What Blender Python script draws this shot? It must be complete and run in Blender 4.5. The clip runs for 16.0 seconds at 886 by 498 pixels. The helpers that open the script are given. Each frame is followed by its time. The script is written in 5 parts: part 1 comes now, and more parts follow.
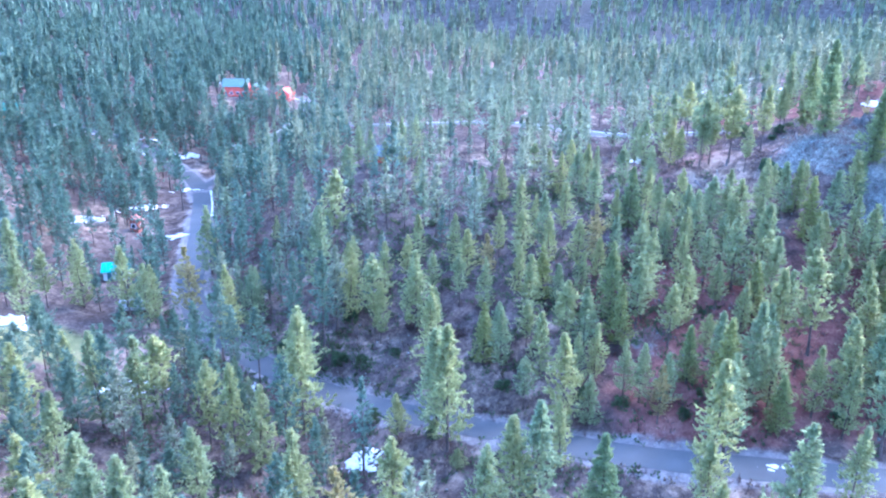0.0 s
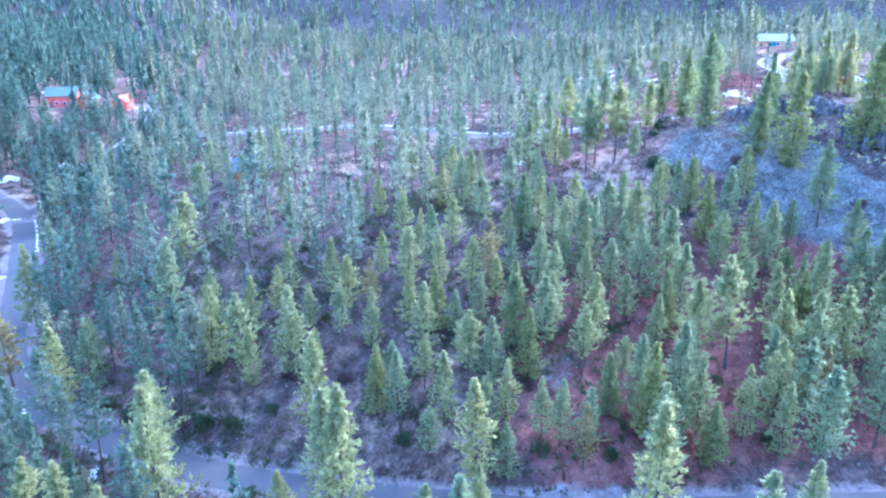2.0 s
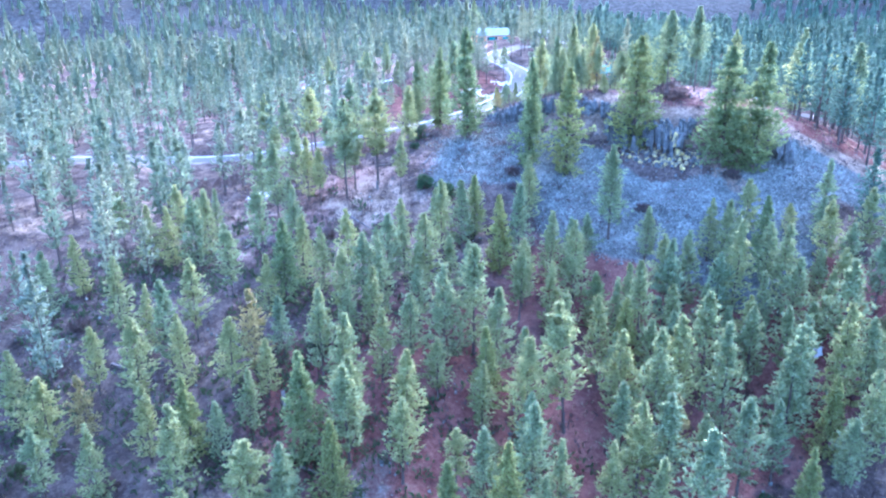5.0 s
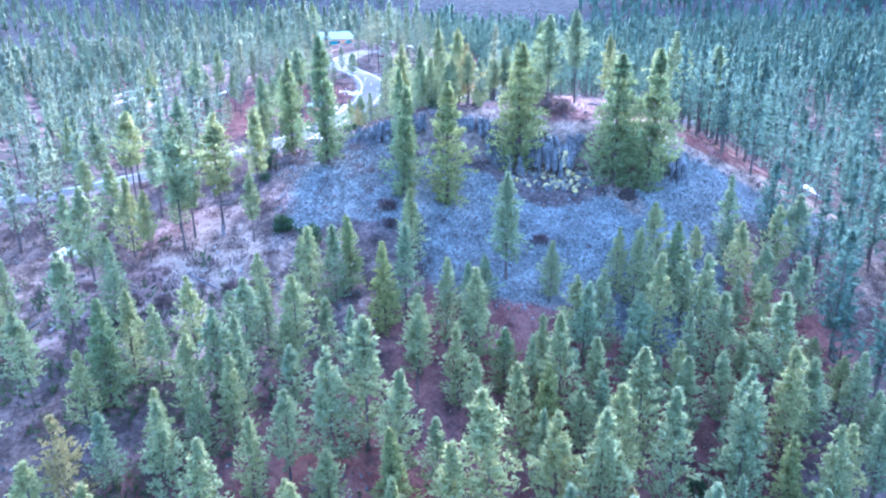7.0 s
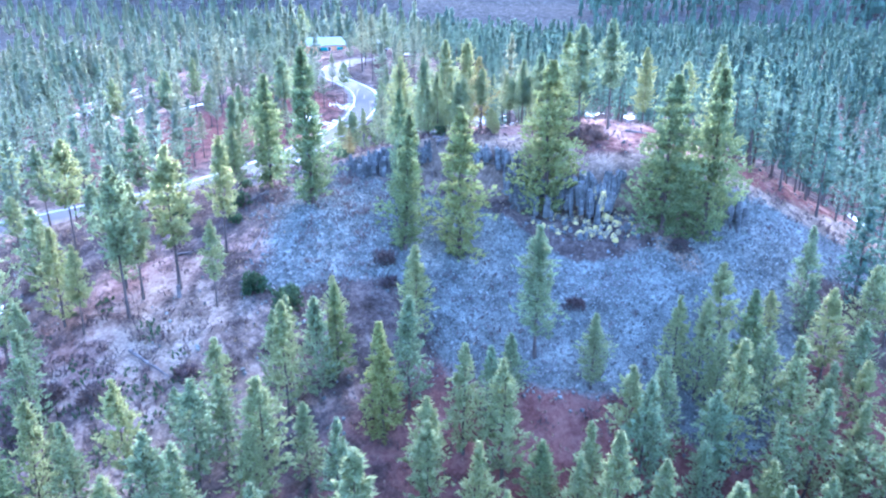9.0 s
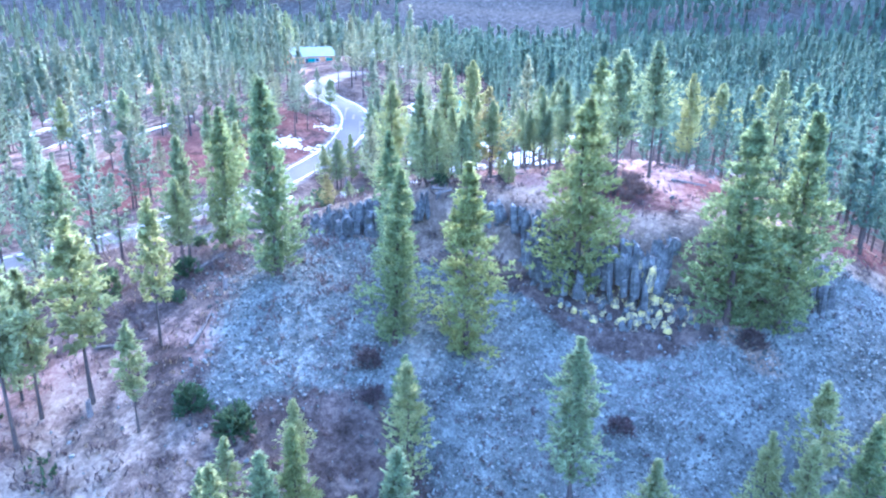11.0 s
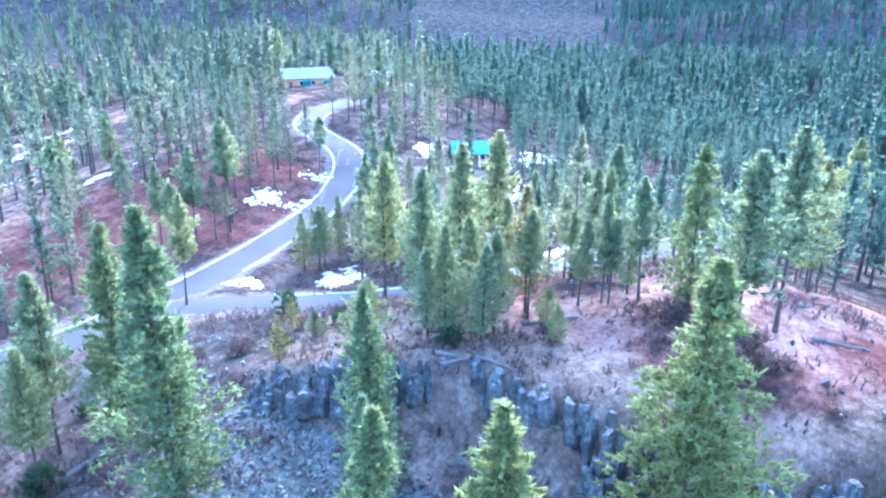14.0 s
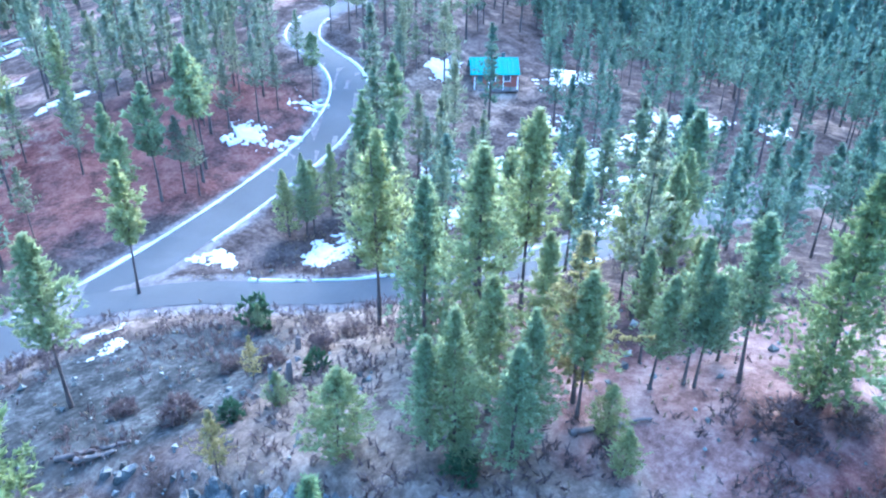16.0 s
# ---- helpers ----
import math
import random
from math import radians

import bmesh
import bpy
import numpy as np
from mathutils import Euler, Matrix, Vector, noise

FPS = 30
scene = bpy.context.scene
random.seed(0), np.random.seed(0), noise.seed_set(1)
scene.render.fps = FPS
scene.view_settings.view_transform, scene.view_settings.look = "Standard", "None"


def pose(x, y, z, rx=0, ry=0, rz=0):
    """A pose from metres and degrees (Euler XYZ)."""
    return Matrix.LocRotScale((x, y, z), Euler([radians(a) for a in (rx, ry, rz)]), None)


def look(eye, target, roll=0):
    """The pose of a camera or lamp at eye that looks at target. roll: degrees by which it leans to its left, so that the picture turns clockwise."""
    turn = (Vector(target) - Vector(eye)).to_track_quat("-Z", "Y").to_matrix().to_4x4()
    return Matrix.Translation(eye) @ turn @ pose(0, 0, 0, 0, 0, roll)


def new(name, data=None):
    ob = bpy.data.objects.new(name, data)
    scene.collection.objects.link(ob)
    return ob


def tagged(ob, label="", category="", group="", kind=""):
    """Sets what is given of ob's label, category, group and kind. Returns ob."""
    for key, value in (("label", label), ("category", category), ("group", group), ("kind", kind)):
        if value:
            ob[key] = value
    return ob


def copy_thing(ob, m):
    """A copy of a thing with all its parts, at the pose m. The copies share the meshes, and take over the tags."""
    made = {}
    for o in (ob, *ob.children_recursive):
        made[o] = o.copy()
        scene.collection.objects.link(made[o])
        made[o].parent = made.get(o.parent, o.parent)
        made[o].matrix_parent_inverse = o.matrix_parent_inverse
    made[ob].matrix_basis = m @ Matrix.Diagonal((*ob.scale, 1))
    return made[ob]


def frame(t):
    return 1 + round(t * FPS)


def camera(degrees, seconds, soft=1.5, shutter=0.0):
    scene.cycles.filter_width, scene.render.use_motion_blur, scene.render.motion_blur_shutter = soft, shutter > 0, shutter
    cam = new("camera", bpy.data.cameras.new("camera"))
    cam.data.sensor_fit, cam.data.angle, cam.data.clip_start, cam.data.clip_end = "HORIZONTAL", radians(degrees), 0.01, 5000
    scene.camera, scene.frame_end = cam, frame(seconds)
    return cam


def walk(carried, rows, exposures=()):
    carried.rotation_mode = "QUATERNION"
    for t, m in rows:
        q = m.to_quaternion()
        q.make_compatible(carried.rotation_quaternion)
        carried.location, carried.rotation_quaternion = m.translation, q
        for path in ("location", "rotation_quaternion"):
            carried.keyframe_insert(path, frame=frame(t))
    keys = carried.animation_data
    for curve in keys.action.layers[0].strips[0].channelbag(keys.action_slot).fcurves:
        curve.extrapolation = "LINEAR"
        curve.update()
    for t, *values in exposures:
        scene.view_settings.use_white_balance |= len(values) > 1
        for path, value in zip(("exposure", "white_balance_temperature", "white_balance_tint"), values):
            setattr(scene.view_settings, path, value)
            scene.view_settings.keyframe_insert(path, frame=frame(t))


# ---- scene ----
cam = camera(63.6, 16.0, soft=2.2)
METRES, EYE, TILT, LEAN, TURN = 170.0, 60.0, -18.5, -0.7, 0.0
ROWS = [
    (0.0, 0.0, 0.0, 0.0, 0.0, 0.0, -0.0),
    (0.5, -0.0023, 0.0232, 0.0063, -2.61, -0.09, 1.05),
    (1.0, -0.0047, 0.0485, 0.0129, -5.42, -0.19, 2.13),
    (1.5, -0.0058, 0.0735, 0.0202, -7.47, -0.3, 2.88),
    (2.0, -0.0057, 0.0989, 0.0277, -10.47, -0.52, 4.04),
    (2.5, -0.0046, 0.1257, 0.0357, -13.79, -0.84, 5.26),
    (3.0, -0.0021, 0.1517, 0.0438, -16.99, -1.21, 6.4),
    (3.5, 0.0013, 0.178, 0.0525, -19.25, -1.47, 7.1),
    (4.0, 0.0074, 0.2042, 0.0611, -23.08, -2.02, 8.42),
    (4.5, 0.0144, 0.2323, 0.0708, -28.04, -2.86, 10.06),
    (5.0, 0.023, 0.2598, 0.0808, -32.06, -3.64, 11.27),
    (7.5, 0.0972, 0.3897, 0.1277, -45.83, -6.7, 14.5),
    (8.0, 0.118, 0.4134, 0.1356, -45.63, -6.52, 14.27),
    (8.5, 0.141, 0.4378, 0.1436, -45.76, -6.49, 14.13),
    (9.0, 0.1641, 0.4604, 0.1514, -45.61, -6.4, 13.95),
    (11.5, 0.2852, 0.5673, 0.1992, -45.95, -6.22, 13.53),
    (12.0, 0.3088, 0.5865, 0.2091, -45.74, -6.13, 13.42),
    (12.5, 0.3328, 0.6063, 0.2194, -45.54, -6.04, 13.26),
    (13.0, 0.357, 0.6259, 0.2305, -45.33, -5.96, 13.13),
    (13.5, 0.3812, 0.6455, 0.2416, -45.1, -5.89, 13.09),
    (14.0, 0.4063, 0.6663, 0.2528, -44.89, -5.89, 12.97),
    (14.5, 0.4305, 0.6861, 0.2635, -44.65, -6.91, 12.87),
    (15.0, 0.455, 0.7061, 0.2737, -44.36, -8.85, 12.84),
    (15.5, 0.4787, 0.726, 0.2842, -43.92, -11.67, 12.78),
    (16.0, 0.5035, 0.7468, 0.2958, -43.34, -14.77, 12.7),
]
walk(cam, [(t, pose(0, 0, EYE, TILT, LEAN, TURN) @ pose(METRES * x, METRES * y, METRES * z, 90 + pitch, roll, yaw)) for t, x, y, z, yaw, pitch, roll in ROWS],
     [(0.0, 4.36, 4860, 22.0), (9.0, 4.48, 4900, 22.0), (12.5, 4.40, 4980, 18.0), (14.2, 4.28, 4820, 15.0), (16.0, 3.93, 4550, 6.0)])

# ---- world and light: a dull, bluish winter evening, soft light from the whole sky ----
world = bpy.data.worlds.new("world")
scene.world = world
world.use_nodes = True
wn = world.node_tree.nodes
sky = wn.new("ShaderNodeTexSky")
sky.sky_type = "NISHITA"
sky.sun_disc = False
sky.sun_elevation, sky.sun_rotation = radians(22), radians(60)
sky.air_density, sky.dust_density, sky.ozone_density = 1.0, 2.0, 2.0
world.node_tree.links.new(sky.outputs[0], wn["Background"].inputs[0])
wn["Background"].inputs[1].default_value = 0.15
sun = new("sun", bpy.data.lights.new("sun", "SUN"))
sun.data.energy, sun.data.angle, sun.data.color = 0.5, radians(25), (1.0, 0.93, 0.86)
sun.matrix_basis = look((0, 0, 0), (-math.sin(radians(60)) * math.cos(radians(40)), -math.cos(radians(60)) * math.cos(radians(40)), -math.sin(radians(40))))


# ---- materials ----
def material(name, rough=0.9):
    m = bpy.data.materials.new(name)
    m.use_nodes = True
    b = m.node_tree.nodes["Principled BSDF"]
    b.inputs["Roughness"].default_value = rough
    b.inputs["Specular IOR Level"].default_value = 0.25
    return m, m.node_tree.nodes, m.node_tree.links, b


def noise_tex(n, l, scale, detail=5.0, rough=0.6, coord=None):
    t = n.new("ShaderNodeTexNoise")
    t.inputs["Scale"].default_value, t.inputs["Detail"].default_value, t.inputs["Roughness"].default_value = scale, detail, rough
    if coord is not None:
        l.new(coord, t.inputs["Vector"])
    return t.outputs["Fac"]


def ramp(n, l, fac, stops):
    r = n.new("ShaderNodeValToRGB")
    while len(r.color_ramp.elements) < len(stops):
        r.color_ramp.elements.new(0.5)
    for e, (p, c) in zip(r.color_ramp.elements, stops):
        e.position, e.color = p, (*c, 1) if len(c) == 3 else c
    l.new(fac, r.inputs[0])
    return r.outputs[0]


def mix(n, l, fac, a, b):
    m = n.new("ShaderNodeMix")
    m.data_type = "RGBA"
    for sock, v in ((m.inputs[0], fac), (m.inputs[6], a), (m.inputs[7], b)):
        if isinstance(v, (int, float)):
            sock.default_value = v
        elif isinstance(v, tuple):
            sock.default_value = (*v, 1)
        else:
            l.new(v, sock)
    return m.outputs[2]


def maths(n, l, op, a, b=0.0, clamp=False):
    m = n.new("ShaderNodeMath")
    m.operation, m.use_clamp = op, clamp
    for sock, v in ((m.inputs[0], a), (m.inputs[1], b)):
        if isinstance(v, (int, float)):
            sock.default_value = v
        else:
            l.new(v, sock)
    return m.outputs[0]


def bump(n, l, b, height, strength, distance):
    u = n.new("ShaderNodeBump")
    u.inputs["Strength"].default_value, u.inputs["Distance"].default_value = strength, distance
    l.new(height, u.inputs["Height"])
    l.new(u.outputs[0], b.inputs["Normal"])


def two_scale(name, dark, mid, light, coarse, fine, rough=0.9, relief=0.05, object_space=False, at=(0.32, 0.5, 0.68)):
    """A surface with stains at one scale and grain at another."""
    m, n, l, b = material(name, rough)
    c = n.new("ShaderNodeTexCoord").outputs["Object"] if object_space else n.new("ShaderNodeNewGeometry").outputs["Position"]
    big, small = noise_tex(n, l, coarse, 4, 0.6, c), noise_tex(n, l, fine, 5, 0.7, c)
    f = maths(n, l, "ADD", maths(n, l, "MULTIPLY", big, 0.55), maths(n, l, "MULTIPLY", small, 0.45))
    l.new(ramp(n, l, f, list(zip(at, (dark, mid, light)))), b.inputs["Base Color"])
    bump(n, l, b, small, 0.6, relief)
    return m


def needles(name, dark, mid, light):
    """Needle foliage: every tree has a tint of its own, every tuft a little lighter or darker."""
    m, n, l, b = material(name, 0.75)
    g = n.new("ShaderNodeNewGeometry")
    tree = n.new("ShaderNodeObjectInfo").outputs["Random"]
    tint = mix(n, l, tree, dark, light)
    tint = mix(n, l, 0.5, tint, mid)
    f = maths(n, l, "ADD", maths(n, l, "MULTIPLY", g.outputs["Random Per Island"], 0.7), 0.65)
    v = n.new("ShaderNodeVectorMath")
    v.operation = "SCALE"
    l.new(tint, v.inputs[0])
    l.new(f, v.inputs["Scale"])
    l.new(v.outputs[0], b.inputs["Base Color"])
    b.inputs["Specular IOR Level"].default_value = 0.15
    thin = n.new("ShaderNodeBsdfTranslucent")
    l.new(v.outputs[0], thin.inputs["Color"])
    both = n.new("ShaderNodeMixShader")
    both.inputs[0].default_value = 0.58
    l.new(b.outputs[0], both.inputs[1])
    l.new(thin.outputs[0], both.inputs[2])
    l.new(both.outputs[0], n["Material Output"].inputs["Surface"])
    return m


pine_needles = needles("pine_needles", (0.160, 0.225, 0.140), (0.245, 0.295, 0.150), (0.355, 0.335, 0.120))
fir_needles = needles("fir_needles", (0.130, 0.195, 0.105), (0.195, 0.245, 0.105), (0.310, 0.290, 0.080))
dry_needles = needles("dry_needles", (0.20, 0.185, 0.085), (0.25, 0.225, 0.10), (0.29, 0.245, 0.10))
grove_needles = needles("grove_needles", (0.130, 0.172, 0.130), (0.160, 0.198, 0.140), (0.190, 0.212, 0.138))
grove_green = needles("grove_green", (0.130, 0.175, 0.118), (0.160, 0.202, 0.126), (0.182, 0.212, 0.122))
# Paler copy: haze over the open hill is put into its colour.
grove_hazed = needles("grove_hazed", (0.170, 0.205, 0.140), (0.200, 0.228, 0.145), (0.235, 0.235, 0.135))
# Darker copies: the dimness of the dense woods is put into the colour.
grove_shaded = needles("grove_shaded", (0.070, 0.120, 0.092), (0.088, 0.142, 0.105), (0.110, 0.158, 0.106))
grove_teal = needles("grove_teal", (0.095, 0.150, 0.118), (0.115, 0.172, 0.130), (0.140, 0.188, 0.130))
shrub_leaves = needles("shrub_leaves", (0.040, 0.085, 0.045), (0.060, 0.105, 0.055), (0.095, 0.120, 0.050))
bare_twigs = needles("bare_twigs", (0.075, 0.056, 0.060), (0.10, 0.076, 0.076), (0.13, 0.10, 0.085))
dead_grass = needles("dead_grass", (0.16, 0.125, 0.09), (0.21, 0.165, 0.115), (0.26, 0.215, 0.135))
bark = two_scale("bark", (0.035, 0.028, 0.026), (0.075, 0.058, 0.05), (0.13, 0.095, 0.075), 0.6, 9.0, 0.95, 0.03)
dead_wood = two_scale("dead_wood", (0.06, 0.05, 0.05), (0.13, 0.11, 0.10), (0.22, 0.19, 0.17), 0.8, 12.0, 0.95, 0.02)
snow_white = two_scale("snow", (0.32, 0.33, 0.335), (0.43, 0.44, 0.445), (0.55, 0.56, 0.565), 0.7, 6.0, 0.7, 0.05)
asphalt = two_scale("asphalt", (0.042, 0.043, 0.043), (0.057, 0.058, 0.058), (0.080, 0.081, 0.081), 0.12, 14.0, 0.85, 0.01)
basalt = two_scale("basalt", (0.022, 0.023, 0.023), (0.085, 0.088, 0.085), (0.23, 0.235, 0.225), 0.9, 3.0, 0.9, 0.06)
lichen = two_scale("lichen_rock", (0.06, 0.06, 0.055), (0.20, 0.175, 0.12), (0.46, 0.36, 0.12), 1.1, 5.0, 0.9, 0.05, at=(0.40, 0.49, 0.57))


def stone_material():
    m, n, l, b = material("talus_stone", 0.9)
    g = n.new("ShaderNodeNewGeometry")
    c = ramp(n, l, g.outputs["Random Per Island"], [(0.0, (0.050, 0.053, 0.048)), (0.5, (0.100, 0.107, 0.096)), (1.0, (0.20, 0.212, 0.192))])
    patch = noise_tex(n, l, 0.06, 4, 0.6, g.outputs["Position"])
    c = mix(n, l, maths(n, l, "MULTIPLY", maths(n, l, "SUBTRACT", patch, 0.5), 2.2, True), c, (0.16, 0.135, 0.13))
    l.new(c, b.inputs["Base Color"])
    bump(n, l, b, noise_tex(n, l, 6.0, 4, 0.7, g.outputs["Position"]), 0.4, 0.05)
    return m


talus_stone = stone_material()


def ground_material():
    """Needle litter, dead grass, gravel and talus fines, told apart by the sheet's own zone values."""
    m, n, l, b = material("forest_floor", 1.0)
    b.inputs["Specular IOR Level"].default_value = 0.0
    p = n.new("ShaderNodeNewGeometry").outputs["Position"]

    def zone(name):
        a = n.new("ShaderNodeAttribute")
        a.attribute_name = name
        return a.outputs["Fac"]

    wide, mid, fine = noise_tex(n, l, 0.045, 5, 0.6, p), noise_tex(n, l, 0.30, 6, 0.7, p), noise_tex(n, l, 1.8, 6, 0.8, p)
    both = maths(n, l, "ADD", maths(n, l, "MULTIPLY", mid, 0.5), maths(n, l, "MULTIPLY", fine, 0.5))
    earth = ramp(n, l, both, [(0.38, (0.022, 0.017, 0.015)), (0.48, (0.056, 0.043, 0.038)), (0.60, (0.125, 0.097, 0.084))])
    litter = ramp(n, l, both, [(0.36, (0.038, 0.015, 0.014)), (0.48, (0.100, 0.044, 0.037)), (0.62, (0.170, 0.092, 0.075))])
    grass = ramp(n, l, both, [(0.38, (0.060, 0.046, 0.036)), (0.5, (0.150, 0.113, 0.086)), (0.62, (0.29, 0.225, 0.172))])
    meadow = ramp(n, l, both, [(0.34, (0.05, 0.06, 0.028)), (0.5, (0.10, 0.105, 0.05)), (0.64, (0.17, 0.145, 0.08))])
    scree = ramp(n, l, both, [(0.38, (0.033, 0.035, 0.032)), (0.5, (0.090, 0.096, 0.086)), (0.62, (0.19, 0.20, 0.18))])
    gravel = ramp(n, l, both, [(0.36, (0.08, 0.07, 0.07)), (0.5, (0.14, 0.125, 0.12)), (0.64, (0.22, 0.20, 0.185))])
    duff = ramp(n, l, both, [(0.36, (0.080, 0.043, 0.036)), (0.48, (0.185, 0.112, 0.092)), (0.62, (0.31, 0.215, 0.178))])
    rubble_and_far_dark = ramp(n, l, both, [(0.38, (0.012, 0.012, 0.012)), (0.5, (0.040, 0.040, 0.038)), (0.62, (0.105, 0.105, 0.10))])
    c = earth
    for name, colour in (("litter", litter), ("duff", duff), ("grass", grass), ("meadow", meadow), ("gravel", gravel), ("rubble_and_far_dark", rubble_and_far_dark), ("scree", scree)):
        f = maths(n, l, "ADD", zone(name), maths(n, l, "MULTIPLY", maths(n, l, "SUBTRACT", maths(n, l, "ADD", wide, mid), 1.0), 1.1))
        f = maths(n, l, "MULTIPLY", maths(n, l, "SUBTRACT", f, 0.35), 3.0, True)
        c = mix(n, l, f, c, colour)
    l.new(c, b.inputs["Base Color"])
    bump(n, l, b, both, 0.9, 0.35)
    return m


forest_floor = ground_material()


# ---- lie of the land ----
def ease(a, b, v):
    u = np.clip((v - a) / (b - a), 0, 1)
    return u * u * (3 - 2 * u)


def line_distance(line, x, y):
    """Distance to a line, plus on its left hand, and the share of the way along it."""
    best, sign, along = np.full(x.shape, 1e9), np.ones(x.shape), np.zeros(x.shape)
    n = len(line) - 1
    for i in range(n):
        (ax, ay), (bx, by) = line[i][:2], line[i + 1][:2]
        ux, uy = bx - ax, by - ay
        s = np.clip(((x - ax) * ux + (y - ay) * uy) / (ux * ux + uy * uy), 0, 1)
        d = np.hypot(x - ax - s * ux, y - ay - s * uy)
        nearer = d < best
        best = np.where(nearer, d, best)
        sign = np.where(nearer, np.where(ux * (y - ay) - uy * (x - ax) > 0, 1.0, -1.0), sign)
        along = np.where(nearer, (i + s) / n, along)
    return best * sign, along


CLIFF = [(86, 192), (97, 168), (104, 148), (108, 132), (122, 120), (140, 108), (158, 100)]
RIDGE = [(115, 179), (110, 170), (104, 162), (100, 156)]
# Swells and hollows, 40 m apart, by rows from south to north.
SWELL_X, SWELL_Y, SWELL_RADIUS, LEVEL = [-75, -35, 5, 45, 85, 125, 165, 205], [50, 90, 130, 170, 210, 250], 32.0, 16.1
SWELLS = [
    (2.5, -4.8, -5.7, -6.3, -2.3, -2.1, -5.3, 2.9),
    (-1.3, -9.6, -6.9, 1.6, -8.6, 0.6, -5.9, -3.2),
    (-8.2, -5.7, -0.4, 2.7, -5.8, 20.0, 9.3, -4.3),
    (-7.6, 0.5, 3.2, -0.9, 17.0, -0.6, -0.9, 11.6),
    (-6.4, 1.3, 3.7, -2.8, -1.6, 0.7, 2.1, 0.3),
    (-10.5, 2.7, 1.5, 6.0, 5.6, 8.0, 6.1, 6.7),
]


def bare_height(x, y):
    x, y = np.asarray(x, float), np.asarray(y, float)
    z = np.full(x.shape, LEVEL)
    for cy, row in zip(SWELL_Y, SWELLS):
        for cx, h in zip(SWELL_X, row):
            z += h * np.exp(-((x - cx) ** 2 + (y - cy) ** 2) / (2 * SWELL_RADIUS**2))
    s, a = line_distance(CLIFF, x, y)
    z += ease(0.08, 0.3, a) * (1 - ease(0.60, 0.80, a)) * 5 * ease(-1.2, 0.8, s) * np.exp(-np.clip(s, 0, None) / 45)
    r = np.hypot(x - 40, y - 140)
    z += 0.055 * np.clip(r - 130, 0, None) + 0.00004 * np.clip(r - 400, 0, None) ** 2
    z += 0.17 * np.clip(r - 560, 0, 900) + 21.5 * np.exp(-((x - 210) ** 2 + (y - 312) ** 2) / (2 * 55**2))
    w = np.clip((r - 260) / 500, 0, 1)
    return z + w * (14 * np.sin(x / 95 + 0.7) * np.sin(y / 120) + 9 * np.sin(x / 41 + y / 67)) + 0.25 * np.sin(x / 3.1) * np.sin(y / 2.7 + x / 7)


VALLEY_ROAD = [(330, -60), (230, 5), (160, 38), (110, 60), (80, 72), (53, 77.5), (41.7, 79.4), (25, 84.1), (10.5, 91.5), (-2.3, 98.5), (-16.9, 107), (-30.7, 117), (-46, 131), (-55.5, 148), (-60, 165), (-66, 188), (-79, 228), (-93, 246), (-118, 258), (-160, 262)]
UPPER_ROAD = [(-60, 300), (-10, 262), (25, 240), (51, 222), (71, 212.5), (88, 205.6), (98.6, 206), (108, 208.6), (119, 212.8), (132.8, 218), (144, 222.2), (153.2, 227.2), (159.4, 232.8), (162.6, 239.3), (163.2, 247), (165, 254), (173, 261), (186, 264)]
SPUR_ROAD = [(103, 206.5), (110.7, 202), (114.6, 198.6), (118, 194.4), (124.5, 187.5), (134, 181), (148, 175), (165, 171), (183, 165), (200, 150)]
FARM_TRACK = [(-79, 228), (-70, 262), (-58, 300), (-62, 330), (-90, 338)]


def smooth_line(line, gap=2.0):
    """Points every gap metres along a soft curve through the corners of a line."""
    p = np.array(line, float)
    p = np.vstack([2 * p[0] - p[1], p, 2 * p[-1] - p[-2]])
    out = []
    for i in range(1, len(p) - 2):
        n = max(2, int(np.hypot(*(p[i + 1] - p[i])) / gap))
        for k in range(n):
            t = k / n
            out.append(0.5 * (2 * p[i] + (p[i + 1] - p[i - 1]) * t + (2 * p[i - 1] - 5 * p[i] + 4 * p[i + 1] - p[i + 2]) * t**2 + (3 * p[i] - p[i - 1] - 3 * p[i + 1] + p[i + 2]) * t**3))
    return np.array(out + [p[-2]])


class Track:
    """A road: its centre line, its grade, evened out along the way, and half its width."""

    def __init__(self, line, half):
        self.p, self.half = smooth_line(line), half
        z = bare_height(self.p[:, 0], self.p[:, 1])
        k = np.ones(13) / 13
        self.z = np.convolve(np.pad(z, 6, mode="edge"), k, mode="valid")
        t = np.gradient(self.p, axis=0)
        self.side = np.stack([-t[:, 1], t[:, 0]], -1) / np.hypot(t[:, 0], t[:, 1])[:, None]

    def near(self, x, y):
        best, z = np.full(x.shape, 1e9), np.zeros(x.shape)
        for (px, py), pz in zip(self.p, self.z):
            d = np.hypot(x - px, y - py)
            z = np.where(d < best, pz, z)
            best = np.minimum(best, d)
        return best, z


TRACKS = [Track(VALLEY_ROAD, 2.7), Track(UPPER_ROAD, 2.9), Track(SPUR_ROAD, 2.3), Track(FARM_TRACK, 1.8)]


def height(x, y):
    x, y = np.atleast_1d(np.asarray(x, float)), np.atleast_1d(np.asarray(y, float))
    z = bare_height(x, y)
    for track in TRACKS:
        lo, hi = track.p.min(0) - 12, track.p.max(0) + 12
        m = (x > lo[0]) & (x < hi[0]) & (y > lo[1]) & (y < hi[1])
        if m.any():
            d, rz = track.near(x[m], y[m])
            w = 1 - ease(track.half + 0.8, track.half + 5.0, d)
            z[m] = z[m] * (1 - w) + (rz - 0.10) * w
    return z


